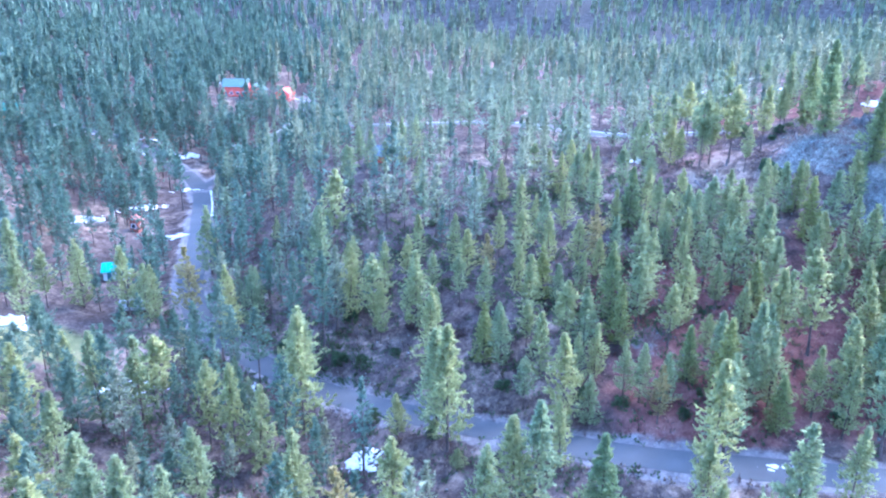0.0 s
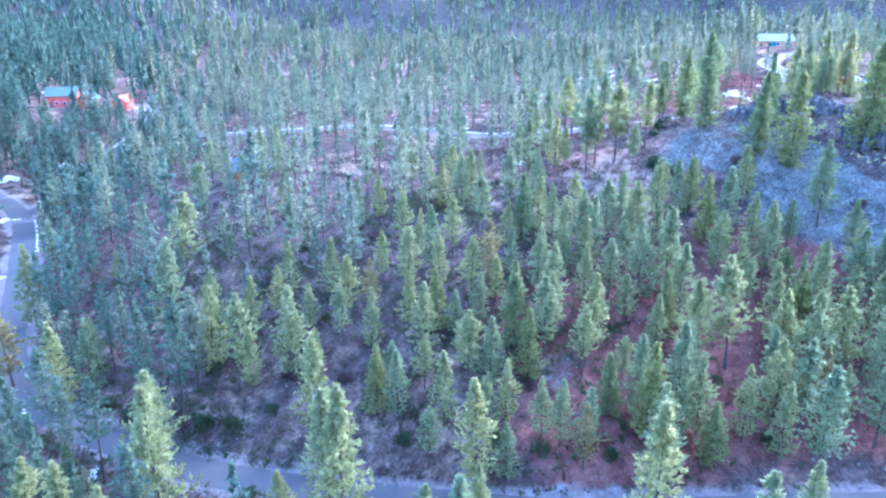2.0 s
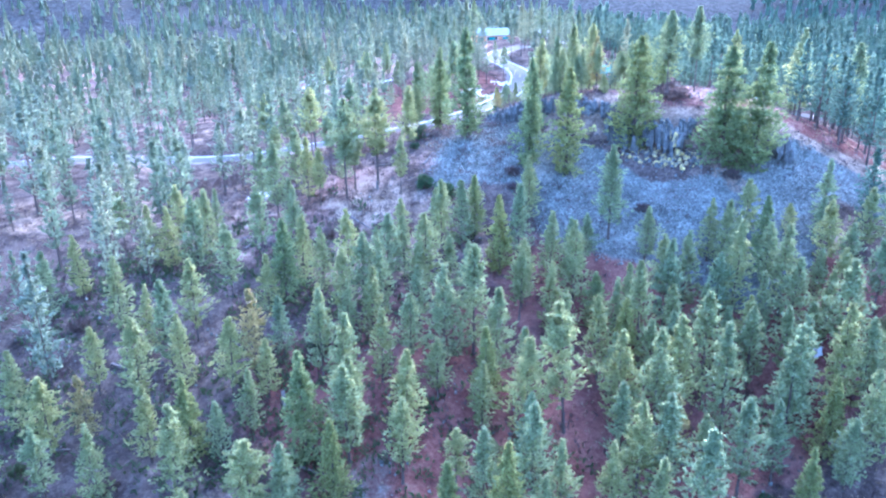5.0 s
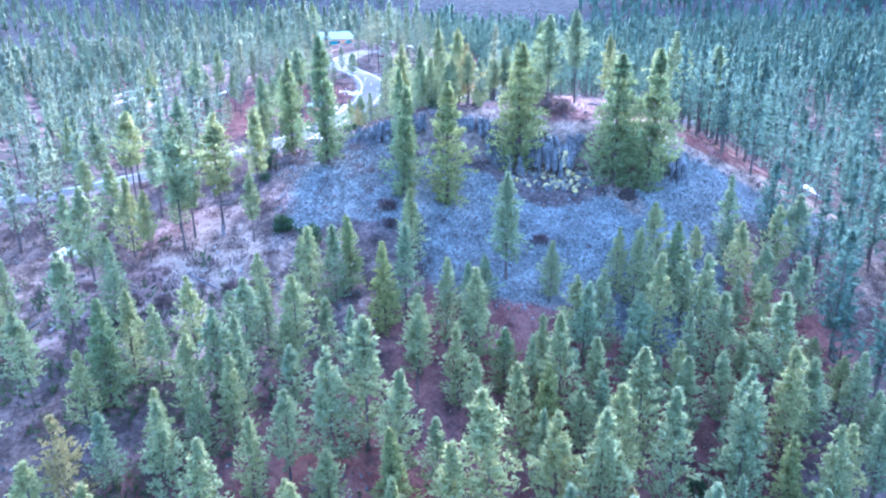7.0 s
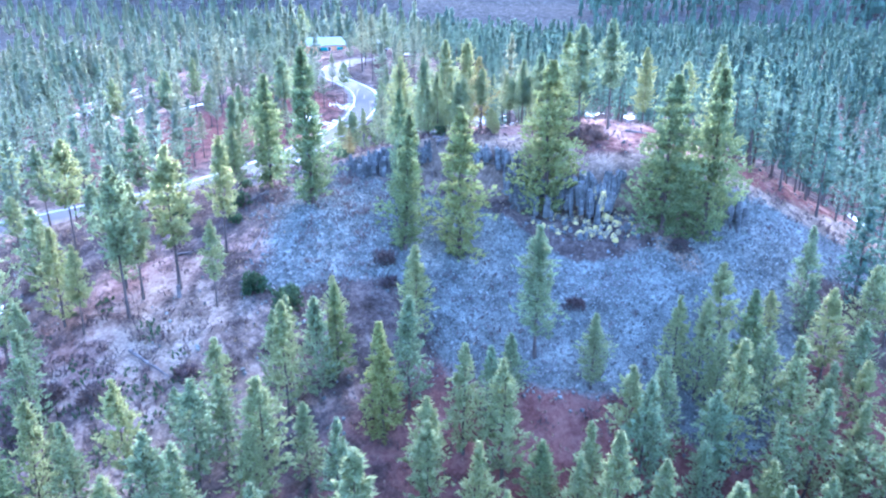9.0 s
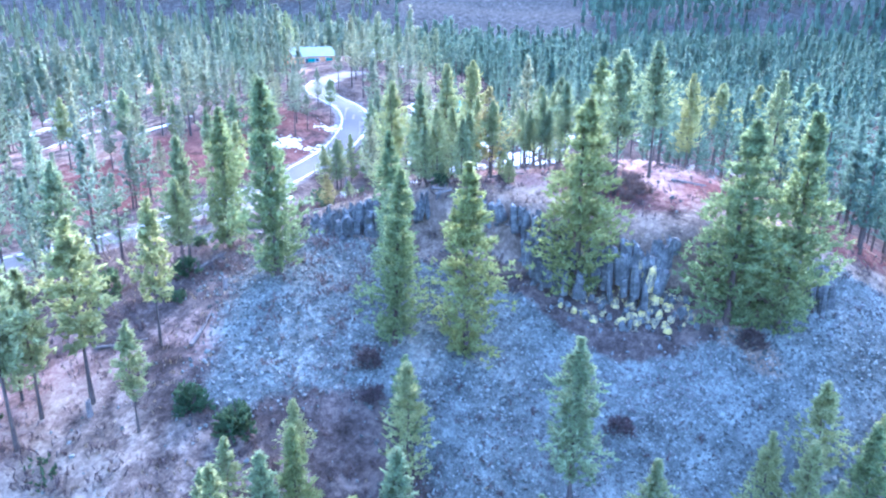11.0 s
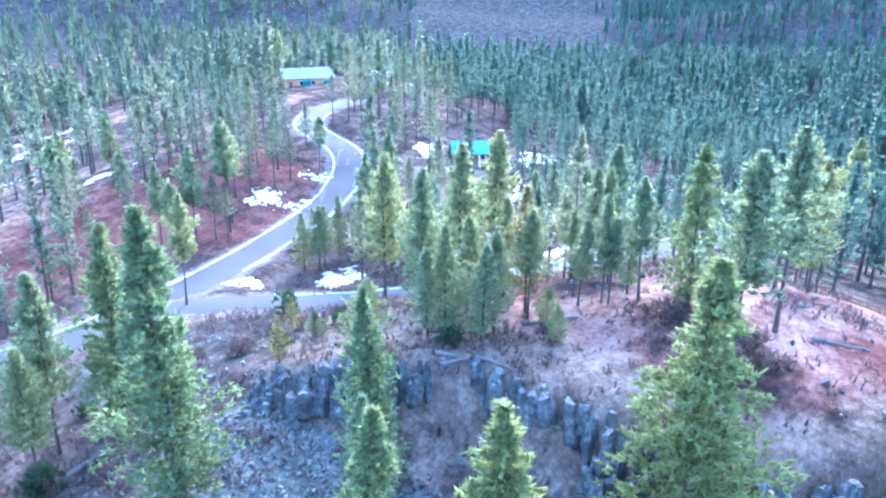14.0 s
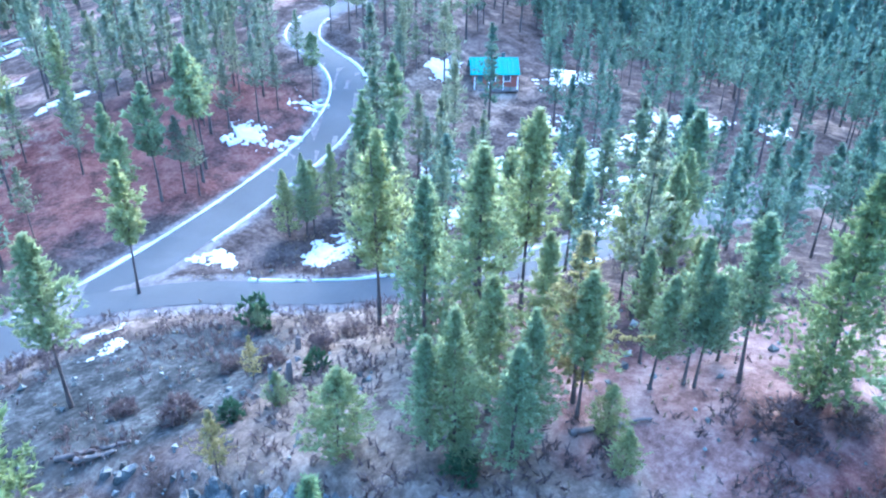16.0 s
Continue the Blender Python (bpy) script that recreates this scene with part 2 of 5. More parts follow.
def road_gap(x, y):
    """How far beyond the edge of the nearest road."""
    x, y = np.atleast_1d(np.asarray(x, float)), np.atleast_1d(np.asarray(y, float))
    return np.min([track.near(x, y)[0] - track.half for track in TRACKS], axis=0)


def talus(x, y):
    """One on the stone slope under the cliff, nought off it."""
    s, a = line_distance(CLIFF, np.asarray(x, float), np.asarray(y, float))
    wob = 3 * np.sin(np.asarray(x) / 6.0) + 2.5 * np.sin(np.asarray(y) / 4.3)
    top = -1.0 - 4.5 * ease(0.2, 0.35, a) * (1 - ease(0.62, 0.7, a)) + 0.5 * wob
    low = -27 + 17 * ease(0.56, 0.76, a) + wob
    return ease(low - 3, low + 2, s) * (1 - ease(top - 1.5, top + 1.0, s)) * ease(0.14, 0.24, a + wob * 0.008) * (1 - ease(0.93, 1.0, a))


def plain_mesh(name, verts, faces, materials, smooth=False, slots=None):
    """A mesh from arrays of corners and of triangles or quads."""
    me = bpy.data.meshes.new(name)
    verts, faces = np.asarray(verts, np.float32), np.asarray(faces, np.int32)
    k = faces.shape[1]
    me.vertices.add(len(verts))
    me.vertices.foreach_set("co", verts.ravel())
    me.loops.add(faces.size)
    me.loops.foreach_set("vertex_index", faces.ravel())
    me.polygons.add(len(faces))
    me.polygons.foreach_set("loop_start", np.arange(0, faces.size, k, dtype=np.int32))
    me.polygons.foreach_set("use_smooth", np.full(len(faces), smooth))
    for m in materials:
        me.materials.append(m)
    if slots is not None:
        me.polygons.foreach_set("material_index", np.asarray(slots, np.int32))
    me.update(calc_edges=True)
    return me


def part(name, bm, mat, parent=None, label=""):
    """Links a bmesh as one mesh object under a thing or a part."""
    me = bpy.data.meshes.new(name)
    bm.to_mesh(me)
    bm.free()
    me.materials.append(mat)
    ob = new(name, me)
    ob.parent = parent
    return tagged(ob, label) if label else ob


def stretch(lo, hi, gap, reach, grow=1.12):
    """Coordinates that stand close in the middle and ever wider apart outside."""
    c = list(np.arange(lo, hi + 0.01, gap))
    g = gap
    while c[-1] < reach:
        g *= grow
        c.append(c[-1] + g)
    g = gap
    while c[0] > -reach:
        g *= grow
        c.insert(0, c[0] - g)
    return np.array(c)


# Houses and yards: centre, and the radius kept clear of trees.
CLEARINGS = [(185, 221, 8), (179, 213, 6), (198, 295, 9), (192, 284, 6), (178, 214, 5), (171, 207, 4), (164, 200, 4), (-14, 196, 7), (-91, 332, 13), (-73, 331, 7), (-87, 314, 13), (-70, 313, 9), (-82, 298, 9), (-76, 160, 5), (-76, 124, 15), (-52, 104, 8), (-66, 140, 5), (-62, 118, 8), (-74, 187, 9), (-100, 224, 9)]


def make_ground():
    gx, gy = stretch(-110, 225, 1.5, 3200), stretch(30, 300, 1.5, 3200)
    X, Y = np.meshgrid(gx, gy)
    x, y = X.ravel(), Y.ravel()
    z = height(x, y)
    nx, ny = len(gx), len(gy)
    i = np.arange(nx * ny).reshape(ny, nx)
    quads = np.stack([i[:-1, :-1], i[:-1, 1:], i[1:, 1:], i[1:, :-1]], -1).reshape(-1, 4)
    me = plain_mesh("ground", np.stack([x, y, z], -1), quads, [forest_floor], True)
    s, a = line_distance(CLIFF, x, y)
    gap = np.full(x.shape, 99.0)
    m = (np.abs(x) < 260) & (y > -50) & (y < 360)
    gap[m] = road_gap(x[m], y[m])
    swirl = 0.5 + 0.25 * np.sin(x / 17 + 1) * np.sin(y / 13) + 0.25 * np.sin(x / 7.3) * np.sin(y / 8.1 + 2)
    blot = 0.5 + 0.5 * np.sin(x / 4.7 + 1.3 * np.sin(y / 6.1)) * np.sin(y / 5.3 + np.sin(x / 7.9))
    dense = ease(18, 34, x) * (1 - ease(112, 126, x)) * ease(78, 88, y) * (1 - ease(118, 140, y)) * (1 - ease(-26, -17, s) * ease(0.2, 0.3, a))
    plateau = ease(1.5, 5, s) * (1 - ease(24, 34, s)) * ease(0.2, 0.35, a) * (1 - ease(0.93, 1, a))
    streak = np.exp(-(((x - 112.3) / 2.6) ** 2 + ((y - 118.5) / 4.5) ** 2))
    away = 1 - ease(280, 420, np.hypot(x - 40, y - 140))
    zones = {
        "scree": np.maximum(talus(x, y) * 1.3 - 1.2 * streak, 0.55 * np.exp(-((x - 33) ** 2 + (y - 106) ** 2) / 40)),
        # Near term: dark stones. Beyond 400 m the ground colour is only darkened.
        "rubble_and_far_dark": 1.1 * np.exp(-(((x - 100) / 14) ** 2 + ((y - 184) / 12) ** 2) ** 2) + 0.95 * ease(400, 520, np.hypot(x - 40, y - 140)),
        "litter": np.clip(0.85 * dense * (0.55 + 0.45 * swirl) + 0.95 * plateau * (0.45 + 0.55 * swirl) + 0.55 * ease(60, 100, x) * (1 - ease(140, 165, x)) * ease(212, 224, y) * (1 - ease(245, 270, y)) + 0.35 * swirl * away, 0, 1.1),
        "grass": np.clip(0.55 * swirl + 0.2 * np.exp(-((x - 56) ** 2 + (y - 158) ** 2) / 250) + 0.75 * np.exp(-((s - 1.5) / 4) ** 2) * ease(0.15, 0.3, a) - 0.35 * dense + 0.9 * streak + 1.5 * np.exp(-((line_distance(RIDGE, x, y)[0] / 5.5) ** 2)), 0, 1.1) * away,
        "duff": np.clip(0.8 * plateau * (0.3 + 0.7 * blot) + 0.95 * np.exp(-((x - 57) ** 2 + (y - 157) ** 2) / 500) * (0.4 + 0.6 * blot) + 0.75 * blot * ease(-10, 40, x) * (1 - ease(150, 230, x)) * ease(250, 280, y), 0, 1.1),
        "meadow": 1.2 * np.exp(-(((x + 78) / 15) ** 2 + ((y - 122) / 9) ** 2) ** 2),
        "gravel": 0.8 * (1 - ease(0.5, 3.5, gap)),
    }
    for name, v in zones.items():
        me.attributes.new(name, "FLOAT", "POINT").data.foreach_set("value", v.astype(np.float32))
    return tagged(new("ground", me), "forest floor of needle litter, dead grass and stones", "ground", kind="structure")


make_ground()


def make_road(name, track, mat, label):
    n = len(track.p)
    cols = np.array([-1.0, -0.55, 0.0, 0.55, 1.0])
    crown = np.array([-0.05, 0.03, 0.06, 0.03, -0.05])
    rng = np.random.default_rng(5)
    rough = 1 + 0.05 * np.convolve(rng.normal(size=n + 4), np.ones(5) / 5, "valid")
    v = np.concatenate([np.c_[track.p + track.side * (track.half * c * rough)[:, None], track.z + k] for c, k in zip(cols, crown)])
    i = np.arange(n - 1)
    f = np.concatenate([np.stack([i + a * n, i + 1 + a * n, i + 1 + (a + 1) * n, i + (a + 1) * n], -1)[:, ::-1] for a in range(4)])
    return tagged(new(name, plain_mesh(name, v, f, [mat], True)), label, "road", kind="structure")


for name, track, label in zip(("road", "road", "road", "road"), TRACKS, ("worn grey valley road winding below the slope", "grey paved upper road with snow along its edges", "grey side road behind the knoll", "narrow grey farm track to the red houses")):
    make_road(name, track, asphalt, label)


# ---- trees ----
def blades(rng, centres, aim, count, length, width):
    """Tufts of pointed needle blades round the centres, spread about the ways in aim."""
    n = len(centres) * count
    c = np.repeat(centres, count, 0)
    d = np.repeat(aim, count, 0) + rng.normal(0, 0.62, (n, 3))
    d /= np.linalg.norm(d, axis=1)[:, None]
    side = np.cross(d, rng.normal(size=(n, 3)))
    side /= np.linalg.norm(side, axis=1)[:, None]
    ln = length * rng.uniform(0.65, 1.25, n)[:, None]
    wd = width * rng.uniform(0.7, 1.3, n)[:, None]
    start = c - d * ln * 0.35
    v = np.stack([start - side * wd, start + side * wd, c + d * ln * 0.65], 1).reshape(-1, 3)
    return v, np.arange(n * 3).reshape(n, 3)


def crown_arrays(seed, tall=16.0, bare=0.3, spread=0.15, limbs=104, tufts=6, per=4, length=0.78, width=0.18, full=0.35, droop=0.0, ragged=0.25, taper=0.90):
    """A conifer's crown: limbs all round the stem, each with needle tufts along its outer part."""
    rng = np.random.default_rng(seed)
    u = np.sort(rng.uniform(0, 1, limbs) ** 0.9)
    whorls = 15.0
    u = np.clip(u * 0.3 + 0.7 * (np.round(u * whorls) / whorls) + rng.normal(0, 0.008, limbs), 0, 1)
    z = tall * (bare + (1 - bare) * u)
    az = np.arange(limbs) * 2.399 + rng.normal(0, 0.5, limbs)
    profile = np.where(u < full, 0.62 + 0.38 * u / full, ((1 - u) / (1 - full)) ** taper)
    lobes = 1 + ragged * np.sin(az * 2 + seed) * np.sin(u * 9 + seed * 1.7)
    reach = spread * tall * profile * lobes * rng.uniform(1 - ragged, 1 + ragged * 0.6, limbs) + 0.12
    out = np.stack([np.cos(az), np.sin(az), np.zeros(limbs)], -1)
    cs, aims = [], []
    for k in range(tufts):
        f = 0.10 + 0.90 * ((k + rng.uniform(0, 1, limbs)) / tufts) ** 0.8
        rise = (0.22 - droop) * f * f * reach - droop * 0.3 * reach * f
        side = np.stack([-out[:, 1], out[:, 0], np.zeros(limbs)], -1) * (rng.normal(0, 0.16, limbs) * reach * (1.2 - 0.6 * f))[:, None]
        c = out * (reach * f)[:, None] + side
        c[:, 2] += z + rise + rng.normal(0, 0.22, limbs)
        cs.append(c)
        a = out * 0.8 + side * 0.4
        a[:, 2] += 0.55 - droop
        aims.append(a)
    v, f = blades(rng, np.concatenate(cs), np.concatenate(aims), per, length, width)
    v[:, 2] = np.minimum(v[:, 2], tall + 0.3)
    return v, f


def trunk_arrays(seed, tall=16.0, thick=0.20, sides=7, rings=6, lean=0.25):
    rng = np.random.default_rng(seed + 900)
    h = np.linspace(-0.6, tall * 0.96, rings)
    bend = np.cumsum(rng.normal(0, lean, (rings, 2)), 0) * (h / tall)[:, None] * 0.4
    rad = thick * (1 - 0.88 * np.clip(h / tall, 0, 1)) + 0.10 * np.exp(-np.clip(h, 0, None) * 1.6)
    a = np.linspace(0, 2 * math.pi, sides, endpoint=False)
    v = np.stack([np.stack([bend[i, 0] + rad[i] * np.cos(a), bend[i, 1] + rad[i] * np.sin(a), np.full(sides, h[i])], -1) for i in range(rings)]).reshape(-1, 3)
    tris = []
    for i in range(rings - 1):
        for k in range(sides):
            p, q = i * sides + k, i * sides + (k + 1) % sides
            tris += [(p, q, q + sides), (p, q + sides, p + sides)]
    return v, np.array(tris)


def make_tree(seed, name, label, mat, stem=0.20, **shape):
    """One tree, with its foot at the origin."""
    root = tagged(new(name), label, "tree")
    v, f = trunk_arrays(seed, 16.0, stem)
    t = new("trunk", plain_mesh("trunk", v, f, [bark], True))
    v, f = crown_arrays(seed, **shape)
    c = new("crown", plain_mesh("crown", v, f, [mat]))
    t.parent = c.parent = root
    return root


PINE = [make_tree(i, "pine_tree", "green ponderosa pine with a bare lower trunk", pine_needles, 0.19, **k) for i, k in enumerate((
    dict(bare=0.12, spread=0.200, full=0.24), dict(bare=0.20, spread=0.212, full=0.30, ragged=0.40), dict(bare=0.08, spread=0.205, full=0.20),
    dict(bare=0.26, spread=0.195, full=0.34, limbs=95, ragged=0.4), dict(bare=0.06, spread=0.215, full=0.20)))]
FIR = [make_tree(20 + i, "fir_tree", "dense green fir with branches down to the ground", fir_needles, 0.22, **k) for i, k in enumerate((
    dict(bare=0.03, spread=0.222, full=0.2, limbs=150, droop=0.15), dict(bare=0.04, spread=0.252, full=0.28, limbs=150, droop=0.1, ragged=0.35), dict(bare=0.02, spread=0.228, full=0.18, limbs=140, droop=0.18)))]
TALL = [make_tree(40 + i, "pine_tree", "tall pine with a long bare dark trunk", pine_needles, 0.17, **k) for i, k in enumerate((
    dict(bare=0.40, spread=0.155, full=0.4, limbs=95, ragged=0.45), dict(bare=0.48, spread=0.16, full=0.45, limbs=85, ragged=0.45), dict(bare=0.33, spread=0.15, full=0.35, limbs=95, ragged=0.45)))]
DRY = [make_tree(60, "pine_tree", "pine with yellowed dry needles", dry_needles, 0.17, bare=0.18, spread=0.204, full=0.35, limbs=80, ragged=0.4)]
YOUNG = [make_tree(70, "young_pine", "small bushy young pine", pine_needles, 0.2, bare=0.06, spread=0.336, full=0.35, limbs=110, length=1.05, width=0.20, tufts=8)]
FINE = dict(tufts=9, per=4, length=0.64, width=0.115)
FINE_PINE = [make_tree(i, "pine_tree", "green ponderosa pine with a bare lower trunk", pine_needles, 0.19, bare=0.12 + 0.08 * i, spread=0.190, full=0.24, limbs=150, ragged=0.45, **FINE) for i in (0, 1)]
FINE_FIR = [make_tree(20 + i, "fir_tree", "dense green fir with branches down to the ground", fir_needles, 0.22, bare=0.03, spread=0.178 + 0.018 * i, full=0.2 + 0.06 * i, limbs=180, droop=0.14, ragged=0.42, taper=0.80, **FINE) for i in (0, 1, 2)]
FINE_TALL = [make_tree(40 + i, "pine_tree", "tall pine with a long bare dark trunk", pine_needles, 0.16, bare=0.30 + 0.08 * i, spread=0.158, full=0.30, limbs=140, ragged=0.55, **FINE) for i in (0, 1)]
WIDE_FIR = [make_tree(30, "fir_tree", "broad dense olive-green fir with branches down to the ground", fir_needles, 0.24, bare=0.02, spread=0.215, full=0.22, limbs=230, droop=0.12, ragged=0.40, taper=0.75, **FINE)]
KINDS = {"W": WIDE_FIR, "P": FINE_PINE, "F": FINE_FIR, "T": FINE_TALL, "p": PINE, "f": FIR, "t": TALL, "d": DRY, "y": YOUNG}

# Trees that stand out: kind, x, y, height.
STANDS = {}
STANDS.setdefault("trees by the valley road", []).extend([
    ("p", -39.6, 58.0, 14.9), ("p", -34.4, 65.3, 15.1), ("p", -30.0, 65.3, 14.6), ("p", -38.0, 65.6, 13.6), ("p", 39.9, 66.7, 16.0), ("d", -10.8, 66.8, 15.5), ("p", -46.2, 67.9, 14.0), ("p", 5.5, 70.6, 14.4), ("p", -42.5, 71.6, 13.8), ("p", -5.1, 73.4, 15.4), ("p", 9.4, 74.2, 15.4), ("p", 12.1, 75.4, 16.4), ("p", -17.6, 75.7, 15.3), ("p", -30.8, 77.7, 13.8), ("p", -48.5, 77.9, 14.8), ("f", 72.1, 78.1, 10.1), ("p", 16.2, 81.8, 11.0), ("p", 59, 81.8, 15.3), ("p", 38.7, 83.2, 13.5), ("p", 75.2, 84.2, 10.6), ("p", 10.3, 85.3, 7.4), ("p", -58.1, 87.3, 16.2), ("p", 66.0, 87.4, 10.2), ("p", -30.2, 91.8, 16.2), ("p", -34.9, 94.7, 15.2), ("t", -42.1, 96.7, 17.3), ("p", -52.3, 97.3, 16.2), ("p", -46.7, 98.9, 15.7), ("p", -60.9, 105.4, 11.4),
])
STANDS.setdefault("trees by the valley road", []).extend([
    ("p", -40.3, 126.5, 16.0), ("p", -81.8, 129.8, 14.2), ("p", -37.1, 130.9, 13.2), ("p", -59.5, 134.1, 13.6), ("p", -37.2, 134.8, 10.2), ("d", -51.0, 136.1, 15.8), ("p", -64.3, 136.7, 16.0), ("p", -81.8, 137.7, 13.1), ("p", -59.8, 138.5, 11.4), ("p", -75.7, 140.6, 15.2), ("p", -90.3, 142.6, 15.5), ("p", -53.4, 157.1, 16.4),
])
STANDS.setdefault("trees on the slope", []).extend([
    ("p", 60.7, 88.3, 13.8), ("p", 52.8, 88.5, 11.0), ("p", 85.5, 88.6, 14.6), ("p", -25.8, 88.8, 14.4), ("p", 44.0, 89.5, 9.6), ("p", 1.4, 89.8, 19.7), ("p", 47.3, 90.3, 11.9), ("p", 74.9, 91.3, 16.2), ("p", 33, 91.8, 8.8), ("p", -0.2, 92.7, 17.7), ("p", 90.1, 92.8, 11.2), ("p", 29.6, 93.1, 9.5), ("p", 46, 93.2, 14.4), ("p", 27.7, 94.9, 8.8), ("p", 85.5, 95.1, 11.8), ("p", 41.7, 96, 11.5), ("p", 96.1, 96.5, 12.6), ("p", 78.6, 97.2, 15.3), ("p", -20.9, 97.3, 21.0), ("p", 49.5, 97.3, 11.2), ("p", 87.8, 97.4, 10.6), ("p", 21.0, 98.0, 9.2), ("p", 85.5, 99.0, 9.4), ("p", 24.0, 99.0, 9.4), ("p", 98.7, 99.6, 13.9), ("p", 76.4, 100.5, 11.0), ("p", 73.2, 101.3, 10.6), ("p", 58.1, 101.5, 17.2), ("p", 52.4, 101.8, 14.3),
])
STANDS.setdefault("trees on the slope", []).extend([
    ("p", 67.1, 102.1, 10.5), ("p", 86.1, 102.6, 9.6), ("p", 98.8, 102.7, 11.9), ("p", 79.1, 103.1, 12.0), ("p", 89.3, 103.6, 11.9), ("p", 36.7, 104.1, 10.6), ("p", 23.3, 104.9, 11.9), ("f", 29.0, 105.4, 10.8), ("p", 75.7, 105.8, 14.7), ("p", 48.7, 105.8, 9.5), ("p", 96.3, 106.7, 11.6), ("p", 24.6, 107.2, 8.3), ("f", 7.4, 107.4, 11.0), ("p", -23.5, 108.1, 16.1), ("p", -1.3, 108.1, 15.6), ("p", 83.4, 108.1, 13.4), ("p", 57.4, 108.3, 9.6), ("p", 14.6, 108.9, 8.2), ("p", 97.2, 109.1, 11.8), ("p", 32.8, 109.3, 12.6), ("p", 74.8, 109.5, 10.5), ("p", 78.7, 110.7, 10.1), ("p", 85.6, 110.8, 11.5), ("p", 34.2, 111.5, 11.6), ("p", 97.3, 111.8, 10.0), ("p", 67.3, 111.9, 9.4), ("p", 7.9, 112.3, 7.0), ("p", 46.9, 112.5, 8.7), ("p", 68.0, 115.0, 11.1), ("p", -1.6, 115.9, 9.3),
])
STANDS.setdefault("trees on the slope", []).extend([
    ("p", 89.7, 117.6, 8.8), ("p", 74.8, 118, 12.8), ("p", 42.2, 118.2, 10.3), ("p", 46.8, 118.8, 10.4), ("p", -4.3, 119.3, 15.5), ("p", 65.7, 119.5, 10.7), ("p", 25.3, 119.9, 8.3), ("p", 8.2, 120.2, 10.3), ("p", 67.6, 121.3, 10.7), ("p", -11.9, 121.6, 15.6), ("p", 77.5, 121.7, 10.0), ("p", 73.7, 122.1, 11.9), ("p", 81.1, 122.2, 8.7), ("p", 14.4, 122.4, 9.8), ("p", 87.9, 123.9, 15.3), ("p", 59.7, 124, 10.9), ("p", 41.4, 125.7, 9.5), ("p", 25.3, 125.7, 10.7), ("p", -17.2, 126.5, 15.0), ("p", -4.6, 126.7, 10.7), ("p", 38.0, 126.9, 9.5), ("p", 47.6, 127.9, 12.4),
])
STANDS.setdefault("trees under the cliff", []).extend([
    ("p", 110.0, 91.7, 12.4), ("p", 105.9, 94.8, 10.1), ("p", 122.1, 96.5, 12.0), ("p", 117.0, 97.7, 12.0), ("p", 110.1, 100, 11.6), ("f", 102.6, 105.5, 12.0), ("p", 109.8, 106.1, 6.3), ("p", 104.1, 109.6, 11.1), ("W", 116.2, 118.1, 21.3), ("W", 112.5, 121.8, 20.0), ("p", 53.9, 128.0, 9.5), ("f", 68.8, 128.3, 12.3), ("d", 9.2, 128.5, 9.6), ("p", 33.3, 128.7, 8.7), ("p", 60.2, 128.9, 8.5), ("p", 56.2, 129.2, 12.7), ("p", 20.7, 129.7, 10.5), ("p", 42.7, 130.1, 11.3), ("p", -18.5, 131.7, 9.5), ("p", -10.9, 132.1, 10.9), ("p", -6.5, 133.1, 10.3), ("p", 52.0, 133.7, 11.4), ("p", 79.1, 133.8, 11.5), ("p", 55.5, 134.6, 9.7), ("p", 20.7, 135.3, 11.8), ("p", 2.5, 135.5, 11.0), ("p", 63.1, 135.8, 12.0), ("p", 11.7, 135.9, 9.4), ("f", 69.8, 136.2, 10.3), ("p", 34.5, 136.6, 9.2),
])
STANDS.setdefault("trees under the cliff", []).extend([
    ("f", 82, 137, 7.6), ("p", 43.2, 137.0, 10.4), ("p", -25.0, 137.9, 18.2), ("p", 24.8, 138.1, 11.6), ("f", 37.8, 138.2, 12.6), ("p", 63.7, 138.7, 9.3), ("p", 18.8, 138.9, 9.7), ("p", -4.4, 139.3, 10.5), ("p", 53.8, 139.7, 5.8), ("p", 41.3, 139.9, 11.1), ("f", 87.4, 143.9, 16.8), ("p", 32.0, 144.3, 11.3), ("p", 16.8, 145.9, 10.8), ("p", 44.4, 149.9, 10.6), ("p", -24.1, 152.8, 18.1), ("t", 65.9, 152.9, 10.2), ("p", 9.0, 153.9, 10.4), ("p", 32.5, 155.9, 11.5), ("p", 13.8, 156.7, 9.8), ("t", 58.3, 159.0, 17.3),
])
